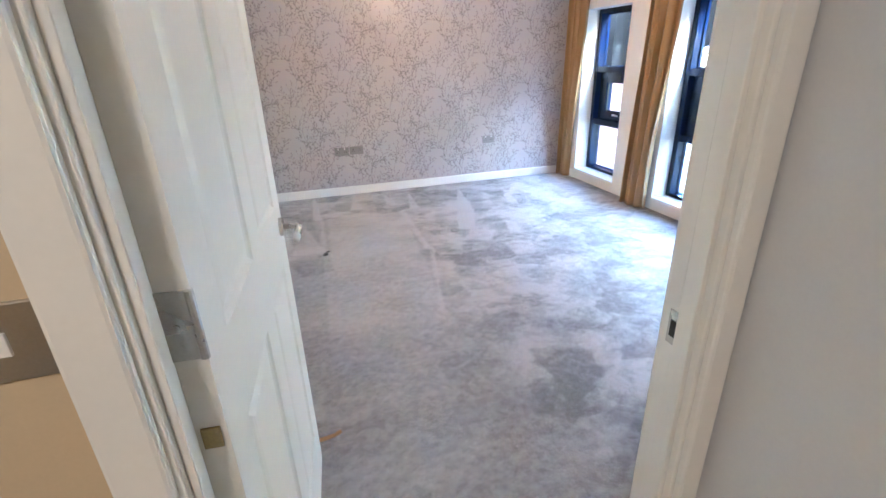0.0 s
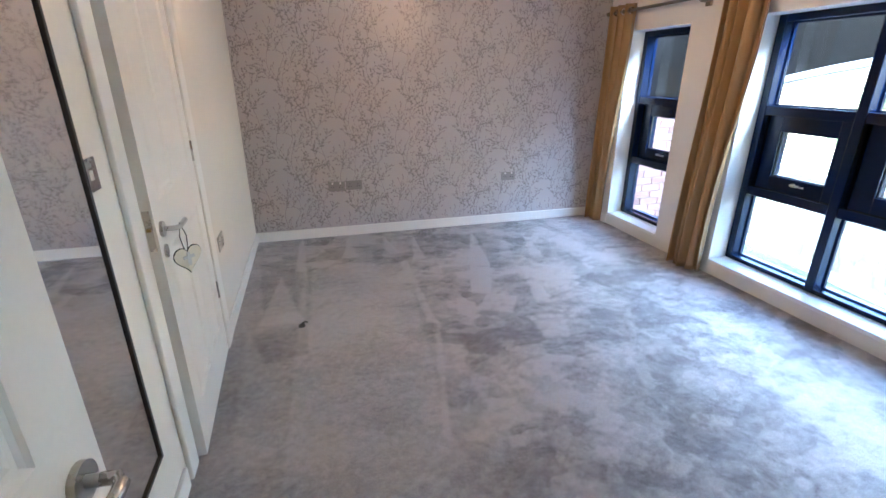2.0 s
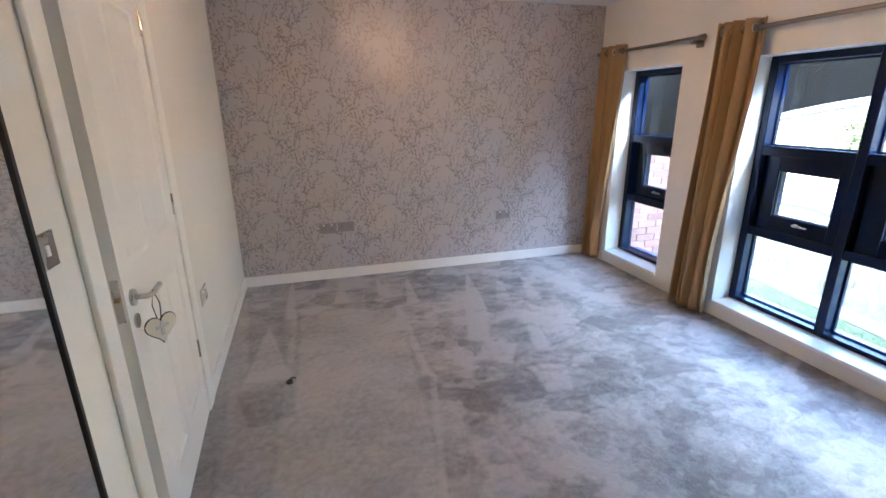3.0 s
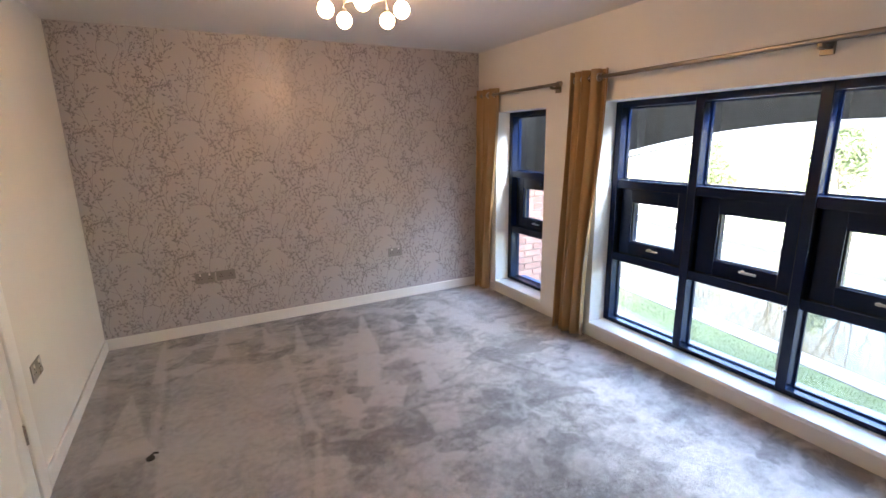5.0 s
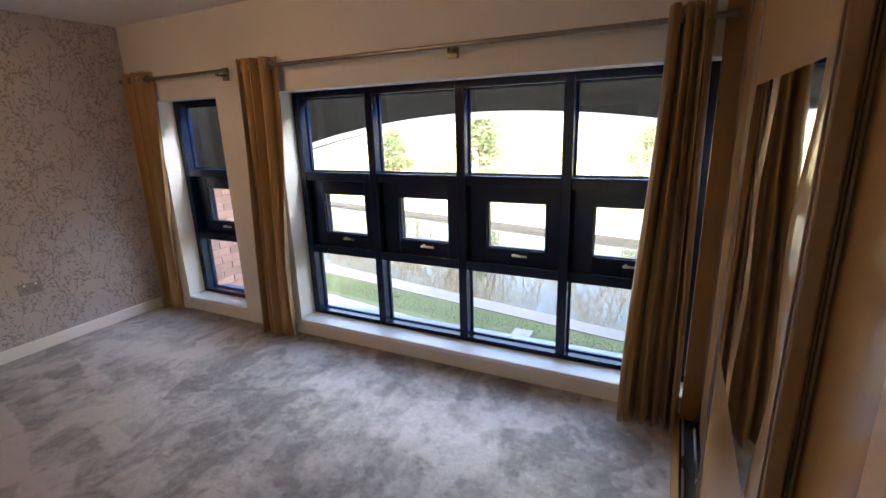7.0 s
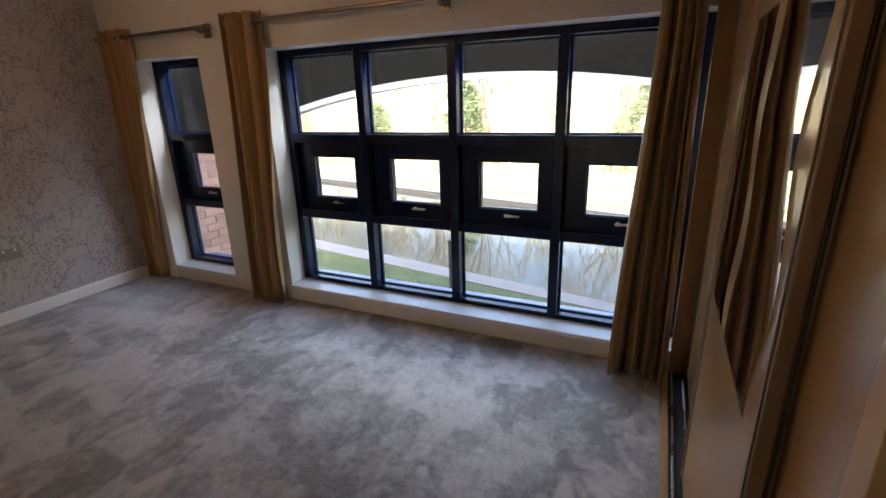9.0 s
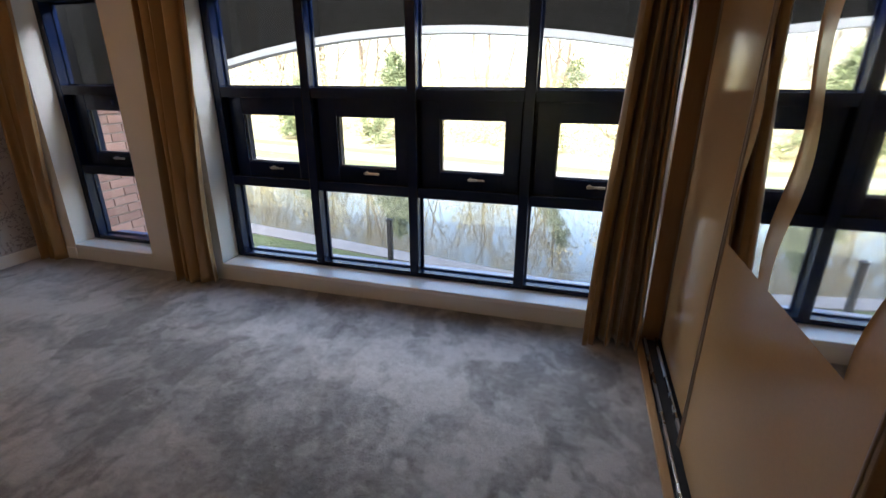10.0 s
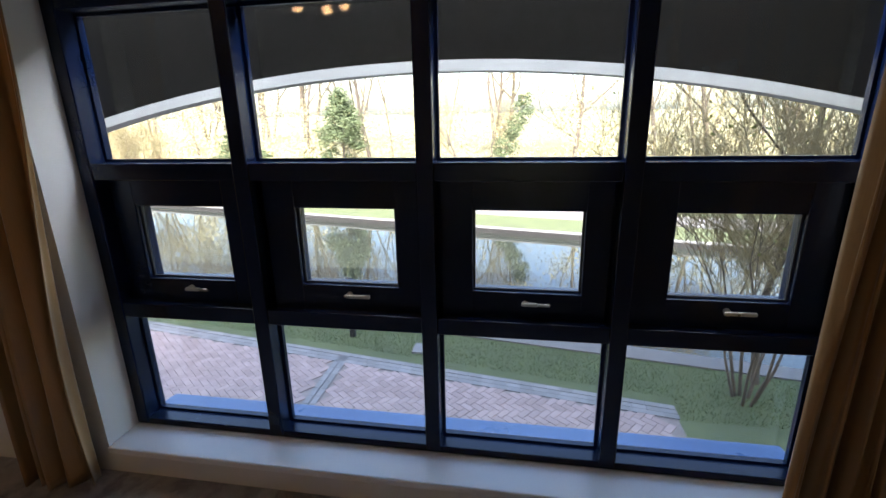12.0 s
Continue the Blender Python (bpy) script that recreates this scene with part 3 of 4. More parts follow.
plate("light_switch", pose(-0.192, YD0, 1.165, 0, 0, 180), 0.088, 0.088, "steel light switch on the hall wall", "light switch", ((0, 0, 0.014, 0.026),), (), M_STEEL)

# wall mirror behind the open door
mir = thing("wall_mirror", (XL, 1.9, 0.29), "tall black framed mirror on the cream wall", "mirror")
part("mirror_glass", box((XL + 0.004, 1.535, 0.335), (XL + 0.022, 2.226, 1.875)), M_MIRROR, mir)
for lo, hi in (((XL, 1.52, 0.32), (XL + 0.028, 1.535, 1.89)), ((XL, 2.226, 0.32), (XL + 0.028, 2.241, 1.89)), ((XL, 1.535, 0.32), (XL + 0.028, 2.226, 0.335)), ((XL, 1.535, 1.875), (XL + 0.028, 2.226, 1.89))):
    part("frame_bar", box(lo, hi, 0.002), M_BLACK, mir)


# ---- wardrobe ----
wd = thing("sliding_wardrobe", (2.0, 0.5, 0.0), "built-in wardrobe with glossy cream sliding doors", "wardrobe")
part("side_panel", box((XW, YD1, 0.0), (XW + 0.045, 0.868, ZC - 0.002), 0.002), M_PANEL, wd, "cream end panel brightened for warm light")
part("header", box((XW + 0.045, 0.76, 2.26), (XR - 0.002, 0.872, ZC - 0.002), 0.002), M_DOOR, wd)
part("top_track", box((XW + 0.045, 0.77, 2.235), (XR - 0.002, 0.868, 2.26), 0.002), M_PROFILE, wd)
part("track_edge", box((XW + 0.045, 0.905, 0.0), (XR - 0.004, 0.937, 0.020), 0.003), M_TIMBER, wd, "oak edging strip")
part("end_post", box((XR - 0.034, 0.820, 0.0), (XR - 0.002, 0.904, 2.26), 0.002), M_POST, wd, "upright oak end strip")
part("track_bed", box((XW + 0.045, 0.76, 0.0), (XR - 0.004, 0.905, 0.006)), M_DARK, wd)
for y in (0.830, 0.884):
    part("track_rail", box((XW + 0.045, y, 0.006), (XR - 0.004, y + 0.010, 0.026), 0.002), M_STEEL, wd, "shiny steel floor rail")


def wardrobe_door(x0, x1, y, waves=()):
    d = part("door", box((x0 + 0.022, y - 0.018, 0.026), (x1 - 0.022, y, 2.235), 0.001), M_DOOR, wd)
    for a, b in ((x0, x0 + 0.022), (x1 - 0.022, x1)):
        bm = box((a, y - 0.022, 0.026), (b, y + 0.005, 2.235), 0.004)
        box((a + 0.008, y + 0.004, 0.03), (b - 0.008, y + 0.009, 2.23), 0.002, bm)
        part("edge_profile", bm, M_PROFILE, d, "bronze metal edge profile")
    for pts in waves:
        part("wave_mirror", extrude_outline(pts, lambda a, b: (a, y + 0.004, b), (0, -0.0045, 0)), M_MIRROR, d, "wavy edged mirror strip")
    return d


def wave(x0, x1, z0, z1, amp, phase):
    """Outline of an upright mirror strip with rippled long edges and a flat foot and head."""
    n = 48
    right = [(x1 + amp * math.sin(phase + 3.2 * math.pi * i / n * (z1 - z0) / 0.8), z0 + (z1 - z0) * i / n) for i in range(n + 1)]
    left = [(x0 + amp * math.sin(phase + 0.25 + 3.2 * math.pi * i / n * (z1 - z0) / 0.8), z0 + (z1 - z0) * i / n) for i in range(n + 1)]
    return right + left[::-1]


wardrobe_door(2.35, XR - 0.036, 0.815)
wardrobe_door(XW + 0.046, 1.55, 0.815)
wardrobe_door(1.500, 2.385, 0.856, [wave(2.04, 2.315, 0.835, 1.64, 0.028, 0.2), wave(1.60, 1.96, 0.835, 1.64, 0.028, 0.9)])


# ---- ceiling lamp ----
LX, LY = 1.43, 3.46
lamp = thing("ceiling_lamp", (LX, LY, ZC - 0.001), "chrome ceiling lamp with wavy arms and five lit frosted globes", "ceiling lamp")
part("ceiling_rose", rod((LX, LY, ZC - 0.03), (LX, LY, ZC - 0.001), 0.06, 24), M_STEEL, lamp)
part("stem", rod((LX, LY, ZC - 0.12), (LX, LY, ZC - 0.03), 0.012, 12), M_STEEL, lamp)
part("hub", ball((LX, LY, ZC - 0.125), 0.022), M_STEEL, lamp, smooth=True)
for i in range(5):
    a = radians(33 + 72 * i)
    ca, sa = math.cos(a), math.sin(a)
    at = lambda r, w, z: (LX + r * ca - w * sa, LY + r * sa + w * ca, z)
    wavy = [at(0.012 + 0.178 * k / 14, 0.030 * math.sin(2 * math.pi * k / 14) * (0.5 + 0.5 * k / 14), 2.272 - 0.014 * math.sin(math.pi * k / 7) + 0.016 * (k / 14) ** 2) for k in range(15)]
    arm = part("arm", tube(wavy + [at(0.196, 0, 2.268), at(0.196, 0, 2.250)], 0.0048, 8), M_STEEL, lamp, smooth=True)
    part("lamp_holder", rod(at(0.196, 0, 2.234), at(0.196, 0, 2.256), 0.016, 14), M_STEEL, arm)
    part("globe", ball(at(0.196, 0, 2.200), 0.040, squash=1.04), M_GLOBE, arm, "lit frosted glass globe", True)

# ---- carpet ----
def carpet_material(m):
    m.use_nodes = True
    nt, b = m.node_tree, m.node_tree.nodes["Principled BSDF"]
    n = nt.nodes.new
    tc = n("ShaderNodeTexCoord")
    pile = n("ShaderNodeAttribute")
    pile.attribute_name = "pile"
    cl, tuft = n("ShaderNodeTexNoise"), n("ShaderNodeTexNoise")
    cl.inputs["Scale"].default_value, cl.inputs["Detail"].default_value, cl.inputs["Roughness"].default_value = 34, 6, 0.65
    tuft.inputs["Scale"].default_value, tuft.inputs["Detail"].default_value = 300, 5
    for q in (cl, tuft):
        nt.links.new(tc.outputs["Object"], q.inputs["Vector"])
    mixf = n("ShaderNodeMath")
    mixf.operation = "MULTIPLY_ADD"
    mixf.inputs[1].default_value, mixf.inputs[2].default_value = 0.55, -0.275
    nt.links.new(cl.outputs["Fac"], mixf.inputs[0])
    tot = n("ShaderNodeMath")
    nt.links.new(mixf.outputs[0], tot.inputs[0])
    nt.links.new(pile.outputs["Fac"], tot.inputs[1])
    t2 = n("ShaderNodeMath")
    t2.operation = "MULTIPLY_ADD"
    t2.inputs[1].default_value = 0.62
    nt.links.new(tuft.outputs["Fac"], t2.inputs[0])
    nt.links.new(tot.outputs[0], t2.inputs[2])
    ramp = n("ShaderNodeValToRGB")
    ramp.color_ramp.elements[0].position, ramp.color_ramp.elements[1].position = 0.42, 1.16
    ramp.color_ramp.elements[0].color, ramp.color_ramp.elements[1].color = (0.165, 0.16, 0.159, 1), (0.465, 0.452, 0.448, 1)
    nt.links.new(t2.outputs[0], ramp.inputs["Fac"])
    nt.links.new(ramp.outputs["Color"], b.inputs["Base Color"])
    b.inputs["Roughness"].default_value, b.inputs["Specular IOR Level"].default_value = 0.62, 0.35
    b.inputs["Sheen Weight"].default_value, b.inputs["Sheen Roughness"].default_value = 0.45, 0.35
    bp, bp2 = n("ShaderNodeBump"), n("ShaderNodeBump")
    bp.inputs["Strength"].default_value, bp.inputs["Distance"].default_value = 0.75, 0.007
    bp2.inputs["Strength"].default_value, bp2.inputs["Distance"].default_value = 0.5, 0.012
    nt.links.new(tuft.outputs["Fac"], bp.inputs["Height"])
    nt.links.new(cl.outputs["Fac"], bp2.inputs["Height"])
    nt.links.new(bp.outputs["Normal"], bp2.inputs["Normal"])
    nt.links.new(bp2.outputs["Normal"], b.inputs["Normal"])


carpet_material(carpet)
slab("floor_slab", (-1.4, -1.7, -0.15), (XO, YN + 0.2, -0.03), M_HALL, None, "floor slab under the carpet")

# brush and vacuum strokes in the pile: foot, tip, half width at the foot and at the tip, strength
STROKES = [
    (0.17, 4.42, 0.18, 5.21, 0.042, 0.005, 0.16),
    (0.57, 4.62, 0.60, 5.12, 0.059, 0.003, 0.22),
    (0.93, 4.69, 0.92, 5.11, 0.043, 0.003, 0.22),
    (1.13, 4.45, 1.19, 5.02, 0.055, 0.003, 0.22),
    (0.97, 3.40, 0.99, 4.39, 0.020, 0.027, 0.14),
    (1.58, 4.21, 1.78, 5.04, 0.081, 0.003, 0.20),
    (1.41, 3.70, 1.58, 4.21, 0.069, 0.081, 0.18),
    (0.06, 3.62, 0.03, 4.34, 0.125, 0.006, 0.14),
    (0.11, 3.21, 0.06, 3.53, 0.117, 0.162, -0.14),
    (0.05, 3.76, -0.02, 5.09, 0.105, 0.167, -0.12),
    (0.47, 2.40, 0.60, 4.51, 0.344, 0.403, 0.075),
    (1.41, 3.42, 1.53, 3.62, 0.114, 0.107, 0.16),
    (1.77, 3.47, 1.90, 3.98, 0.052, 0.043, 0.16),
    (1.64, 3.02, 1.69, 3.27, 0.077, 0.119, 0.14),
    (1.12, 2.29, 1.11, 2.35, 0.090, 0.069, 0.16),
    (-0.17, 2.59, -0.23, 3.52, 0.086, 0.095, -0.10),
    (0.91, 2.58, 0.93, 2.82, 0.100, 0.082, -0.10),
    (2.57, 2.99, 2.61, 2.90, 0.012, 0.010, -0.25), (2.62, 2.92, 2.70, 2.89, 0.008, 0.006, 0.2), (2.20, 3.02, 2.58, 2.94, 0.010, 0.006, -0.22),
    (2.05, 3.35, 2.55, 2.98, 0.008, 0.006, -0.20), (1.06, 2.88, 1.15, 2.93, 0.02, 0.02, -0.16),
    (2.22, 3.80, 2.50, 3.20, 0.010, 0.007, -0.18), (2.36, 4.25, 2.28, 3.72, 0.060, 0.090, -0.12), (1.93, 3.95, 1.99, 3.66, 0.060, 0.100, 0.13),
    (2.42, 4.90, 2.66, 3.90, 0.120, 0.060, 0.07), (1.20, 4.52, 1.45, 5.16, 0.120, 0.150, -0.10), (1.85, 4.30, 2.05, 4.95, 0.050, 0.004, 0.13),
    (2.10, 4.20, 2.24, 4.85, 0.055, 0.004, 0.13), (0.80, 2.45, 1.00, 3.38, 0.016, 0.018, 0.12), (0.22, 3.62, 0.24, 4.50, 0.018, 0.014, -0.12),
]


def brushed(x, y):
    """Hand-sized patches of pile laid one way or the other, -1 to 1, with fairly crisp edges."""
    q = Vector((x * 3.3 + y * 1.4, y * 4.6 - x * 1.2, 0.0))
    q += 0.55 * noise.noise_vector(q * 0.9) + 0.18 * noise.noise_vector(q * 3.1)
    d, p = noise.voronoi(q)
    a, b = (noise.noise(Vector((v.x * 7.3, v.y * 9.1, v.z * 5.7 + 2))) * 2.2 for v in (p[0], p[1]))
    k = min(1.0, (d[1] - d[0]) / 0.035) * 0.5 + 0.5
    return max(-1, min(1, a * k + b * (1 - k)))


def pile_at(x, y):
    p = Vector((x, y, 0))
    a = noise.fractal(p * 2.1, 1.0, 2.0, 3)
    b = noise.fractal(Vector((x * 10 + y * 3, y * 7 - x * 2, 0)) + Vector((9, 3, 0)), 0.9, 2.0, 4)
    c = noise.noise(p * 1.1 + Vector((4, 8, 2)))
    d = noise.fractal(Vector((x * 2.6 + y * 1.1, y * 3.4 - x * 0.9, 3.0)), 0.8, 2.1, 3)
    calm = max(0.25, min(1.0, (x - 0.75) / 0.35)) if y < 4.4 else 1.0
    g = noise.fractal(p * 24, 0.8, 2.0, 3)
    v = 0.43 + 0.06 * max(-1, min(1, 3.5 * g)) + calm * (0.085 * max(-1, min(1, 10.0 * d)) + 0.04 * max(-1, min(1, 5.0 * b)) + 0.22 * brushed(x, y) + 0.13 * brushed(x * 2.3 + 5, y * 2.3)) + 0.06 * max(-1, min(1, 2 * a)) + 0.05 * c
    for x0, y0, x1, y1, w0, w1, s in STROKES:
        dx, dy = x1 - x0, y1 - y0
        ll = dx * dx + dy * dy
        u = ((x - x0) * dx + (y - y0) * dy) / ll
        if -0.05 < u < 1.05:
            d = abs((x - x0) * dy - (y - y0) * dx) / math.sqrt(ll)
            w = w0 + (w1 - w0) * u
            k = max(0.0, min(1.0, (w - d) / 0.018 + 0.5)) * min(1, max(0, (u + 0.05) / 0.06)) * min(1, max(0, (1.05 - u) / 0.06))
            v += (2.0 if s > 0 else 1.3) * s * k
    return v


def carpet_sheet(x0, x1, y0, y1, step, name, label):
    nx, ny = int((x1 - x0) / step) + 1, int((y1 - y0) / step) + 1
    xs, ys = np.linspace(x0, x1, nx + 1), np.linspace(y0, y1, ny + 1)
    verts, vals = [], []
    for y in ys:
        for x in xs:
            v = pile_at(x, y)
            vals.append(v)
            verts.append((x, y, 0.004 * (v - 0.5) + 0.0015 * noise.noise(Vector((x * 30, y * 30, 0)))))
    faces = [(j * (nx + 1) + i, j * (nx + 1) + i + 1, (j + 1) * (nx + 1) + i + 1, (j + 1) * (nx + 1) + i) for j in range(ny) for i in range(nx)]
    ob = raw(name, verts, faces, carpet, None, True)
    at = ob.data.attributes.new("pile", "FLOAT", "POINT")
    at.data.foreach_set("value", np.array(vals, dtype=np.float32))
    return tagged(ob, label, "carpet", "", "structure")


carpet_sheet(XL - 0.25, XR, 0.60, YN, 0.0135, "floor", "grey plush carpet with brushed lighter and darker marks")
carpet_sheet(-1.3, XHALL, -1.6, 0.60, 0.06, "floor_hall", "grey plush hall carpet")

# ---- outside ----
ZG, ZW = -2.60, -2.74
M_GRASS = mat("mown_grass", (0.145, 0.165, 0.075), (0.085, 0.10, 0.052), 0.9, scale=1.5, fine=45, bump=0.35, dist=0.02, spec=0.2)
M_BRICK = vary(mat("red_facing_brick", (0.31, 0.175, 0.135), (0.25, 0.135, 0.105), 0.85, scale=6, fine=90, bump=0.4, dist=0.003), 0.8, 1.2)
M_MORTAR = mat("pale_mortar", (0.29, 0.25, 0.22), (0.24, 0.205, 0.18), 0.9, fine=120, bump=0.4, dist=0.003)
# shade behind the arch is put into this near-black colour
M_SOFFIT = mat("shade_dark_board", (0.0065, 0.0056, 0.0047), (0.005, 0.0043, 0.0036), 0.75, scale=4, fine=90, bump=0.1, dist=0.002, spec=0.08)
M_RIM = mat("pale_painted_rim", (0.40, 0.39, 0.37), (0.34, 0.33, 0.315), 0.6, fine=80)


def near_bank(y):
    return 9.62 + 0.180 * y


def far_bank(y):
    return 17.4 + 0.225 * y


def ground_z(x, y):
    nb, fb = near_bank(max(-30, min(40, y))), far_bank(max(-30, min(40, y)))
    if x <= nb:
        return ZG
    if x < nb + 0.05:
        return ZG - 0.9 * (x - nb) / 0.05
    if x < fb - 0.05:
        return ZG - 0.9
    if x < fb:
        return ZG - 0.9 + 0.95 * (x - fb + 0.05) / 0.05
    rise = max(0.0, x - fb - 7.5)
    return ZG + 0.05 + min(1.6, 0.07 * rise) + 0.3 * noise.noise(Vector((x * 0.15, y * 0.15, 0))) * min(1, rise / 6)


ys = np.concatenate([[-3000, -800, -200, -80], np.arange(-40, 60.1, 2.5), [90, 220, 800, 3000]])
offs = [("a", -3000), ("a", -500), ("a", -60), ("a", 3.4), ("n", -2), ("n", 0), ("n", 0.05), ("n", 3), ("f", -0.05), ("f", 0), ("f", 1.2), ("f", 2.6), ("f", 4), ("f", 5.5), ("f", 7.5), ("f", 9), ("f", 12), ("f", 16), ("f", 20), ("f", 26), ("f", 34), ("f", 45), ("f", 60), ("f", 90), ("f", 200), ("f", 800), ("f", 3000)]
gv, gf = [], []
for y in ys:
    yc = max(-30, min(40, y))
    for kind, d in offs:
        x = d if kind == "a" else (near_bank(yc) if kind == "n" else far_bank(yc)) + d
        gv.append((x, y, ground_z(x, y)))
w = len(offs)
for j in range(len(ys) - 1):
    for i in range(w - 1):
        gf.append((j * w + i, j * w + i + 1, (j + 1) * w + i + 1, (j + 1) * w + i))
M_SLOPE = mat("dry_wood_floor", (0.26, 0.23, 0.12), (0.18, 0.17, 0.08), 0.95, scale=0.5, fine=12, bump=0.5, dist=0.05)
ground = raw("ground", gv, gf, M_GRASS)
ground.data.materials.append(M_SLOPE)
for p in ground.data.polygons:
    p.material_index = int(p.index % (w - 1) >= 13)
tagged(ground, "mown grass banks rising to a wooded slope", "ground", "", "structure")

M_WATER = mat("still_canal_water", (0.035, 0.04, 0.03), (0.028, 0.032, 0.025), 0.03, scale=0.8, fine=2.5, bump=0.05, dist=0.02, rvar=0.02, detail=3)
wv = [(near_bank(-30) - 0.2, -60, ZW), (far_bank(-30) + 0.2, -60, ZW), (near_bank(-30) + 0.0, -30, ZW), (far_bank(-30), -30, ZW), (near_bank(40), 40, ZW), (far_bank(40), 40, ZW), (near_bank(40), 90, ZW), (far_bank(40), 90, ZW)]
tagged(raw("water", wv, [(0, 1, 3, 2), (2, 3, 5, 4), (4, 5, 7, 6)], M_WATER), "still canal water reflecting sky and trees", "water", "", "structure")


# paving of herringbone bricks, with a kerb of grey blocks
M_PAVER = vary(mat("clay_paver", (0.40, 0.305, 0.275), (0.33, 0.245, 0.22), 0.85, scale=8, fine=120, bump=0.4, dist=0.002), 0.86, 1.14)
M_KERB = vary(mat("grey_concrete_block", (0.27, 0.26, 0.25), (0.21, 0.205, 0.20), 0.9, scale=6, fine=120, bump=0.4, dist=0.003), 0.85, 1.15)
M_GRAVEL = mat("gritty_bank_path", (0.21, 0.195, 0.18), (0.155, 0.145, 0.135), 0.95, scale=3, fine=90, bump=0.6, dist=0.01)
M_SAND = mat("jointing_sand", (0.27, 0.225, 0.20), (0.22, 0.185, 0.165), 0.95, fine=150, bump=0.5, dist=0.004)


def pave_edge(y):
    return 7.96 + 0.165 * y


def strip(name, inner, outer, y0, y1, z, material, label, category="path", n=40, thick=0.04):
    """A long flat strip of ground between two lines, with its own thickness."""
    v, f = [], []
    for i in range(n + 1):
        y = y0 + (y1 - y0) * i / n
        a, b = inner(y), outer(y)
        v += [(a, y, z), (b, y, z), (b, y, z - thick), (a, y, z - thick)]
        if i:
            q = 4 * i
            f += [(q - 4, q - 3, q + 1, q), (q - 3, q - 2, q + 2, q + 1), (q - 2, q - 1, q + 3, q + 2), (q - 1, q - 4, q, q + 3)]
    f += [(0, 1, 2, 3), (4 * n + 3, 4 * n + 2, 4 * n + 1, 4 * n)]
    return tagged(raw(name, v, f, material), label, category, "", "structure")


pavement = strip("pavement", lambda y: XO, pave_edge, -0.22, 16, ZG + 0.012, M_SAND, "herringbone brick paving beside the grass", "pavement")
strip("bank_coping", lambda y: 9.20 + 0.160 * y, near_bank, -30, 40, ZG + 0.03, M_GRAVEL, "pale gritty canal edge", "path", 40, 0.6)
strip("towpath", lambda y: far_bank(y) + 2.1, lambda y: far_bank(y) + 3.9, -30, 40, ZG + 0.08, M_GRAVEL, "pale towpath along the far bank", "path")
M_PILING = mat("dark_bank_piling", (0.022, 0.02, 0.018), (0.014, 0.013, 0.012), 0.8, fine=60)
strip("far_piling", lambda y: far_bank(y) - 0.12, lambda y: far_bank(y) + 0.10, -30, 40, ZG + 0.04, M_PILING, "dark timber piling along the far bank", "bank edge", 40, 0.7)
strip("far_capping", lambda y: far_bank(y) - 0.13, lambda y: far_bank(y) + 0.05, -30, 40, ZG + 0.09, M_KERB, "grey capping on the far bank", "bank edge", 40, 0.045)
strip("gravel_margin", lambda y: XO, lambda y: 7.3 + 0.1 * y, -9, -0.26, ZG + 0.01, M_GRAVEL, "bare gritty margin past the paving", "path")


def block_mesh(name, lx, ly, h, ch, material):
    """A paver or brick with chamfered top edges and no underside."""
    x, y = lx / 2, ly / 2
    v = [(-x, -y, 0), (x, -y, 0), (x, y, 0), (-x, y, 0), (-x, -y, h - ch), (x, -y, h - ch), (x, y, h - ch), (-x, y, h - ch),
         (-x + ch, -y + ch, h), (x - ch, -y + ch, h), (x - ch, y - ch, h), (-x + ch, y - ch, h)]
    f = [(8, 9, 10, 11)] + [(i, (i + 1) % 4, (i + 1) % 4 + 4, i + 4) for i in range(4)] + [(i + 4, (i + 1) % 4 + 4, (i + 1) % 4 + 8, i + 8) for i in range(4)]
    me = bpy.data.meshes.new(name)
    me.from_pydata(v, [], f)
    me.materials.append(material)
    return me


class Joined:
    """Gathers many small meshes into one."""

    def __init__(self):
        self.v, self.f = [], []

    def add(self, me, m):
        n = len(self.v)
        self.v += [tuple(m @ p.co) for p in me.vertices]
        self.f += [tuple(n + i for i in p.vertices) for p in me.polygons]


def piece(name, me, m, parent):
    ob = new(name, me)
    ob.parent = parent
    ob.matrix_parent_inverse = where(parent).inverted()
    ob.matrix_basis = m
    return ob


# facade: dark arched fascia with a pale rim in front of the window wall
facade = setting("facade_arch", (4.2, 2.33, 1.6), "dark arched fascia with a pale rim outside the window", "facade")
ARC = [(-0.6 + 5.66 * i / 40) for i in range(41)]
arc_z = lambda y: 1.592 - 0.066 * (y - 2.33) ** 2
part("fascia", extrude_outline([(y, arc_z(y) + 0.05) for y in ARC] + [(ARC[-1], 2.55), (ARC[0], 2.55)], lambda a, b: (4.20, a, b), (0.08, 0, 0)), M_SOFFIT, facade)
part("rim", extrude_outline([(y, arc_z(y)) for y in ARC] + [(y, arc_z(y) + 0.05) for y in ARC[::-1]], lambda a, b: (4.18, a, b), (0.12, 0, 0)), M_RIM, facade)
# unseen soffit closes the top so sky light stays off the fascia
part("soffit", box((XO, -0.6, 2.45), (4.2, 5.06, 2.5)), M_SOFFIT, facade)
wall_lower = slab("wall_lower", (XL - 0.12, -6.0, ZG), (XO, 11.0, -0.15), M_MORTAR, None, "plain wall of the storey below")
wing = setting("wall_wing", (4.1, 5.2, ZG), "red brick wall beside the narrow window", "wall")
part("wall_core", box((XO, 5.075, ZG), (4.70, 5.6, 2.5)), M_MORTAR, wing)


# dark sheet added in front of the wing above z 1.11
part("boarding", box((XO + 0.002, 5.05, 1.11), (4.705, 5.0745, 2.5)), M_SOFFIT, wing, "dark boarding over the upper bricks")

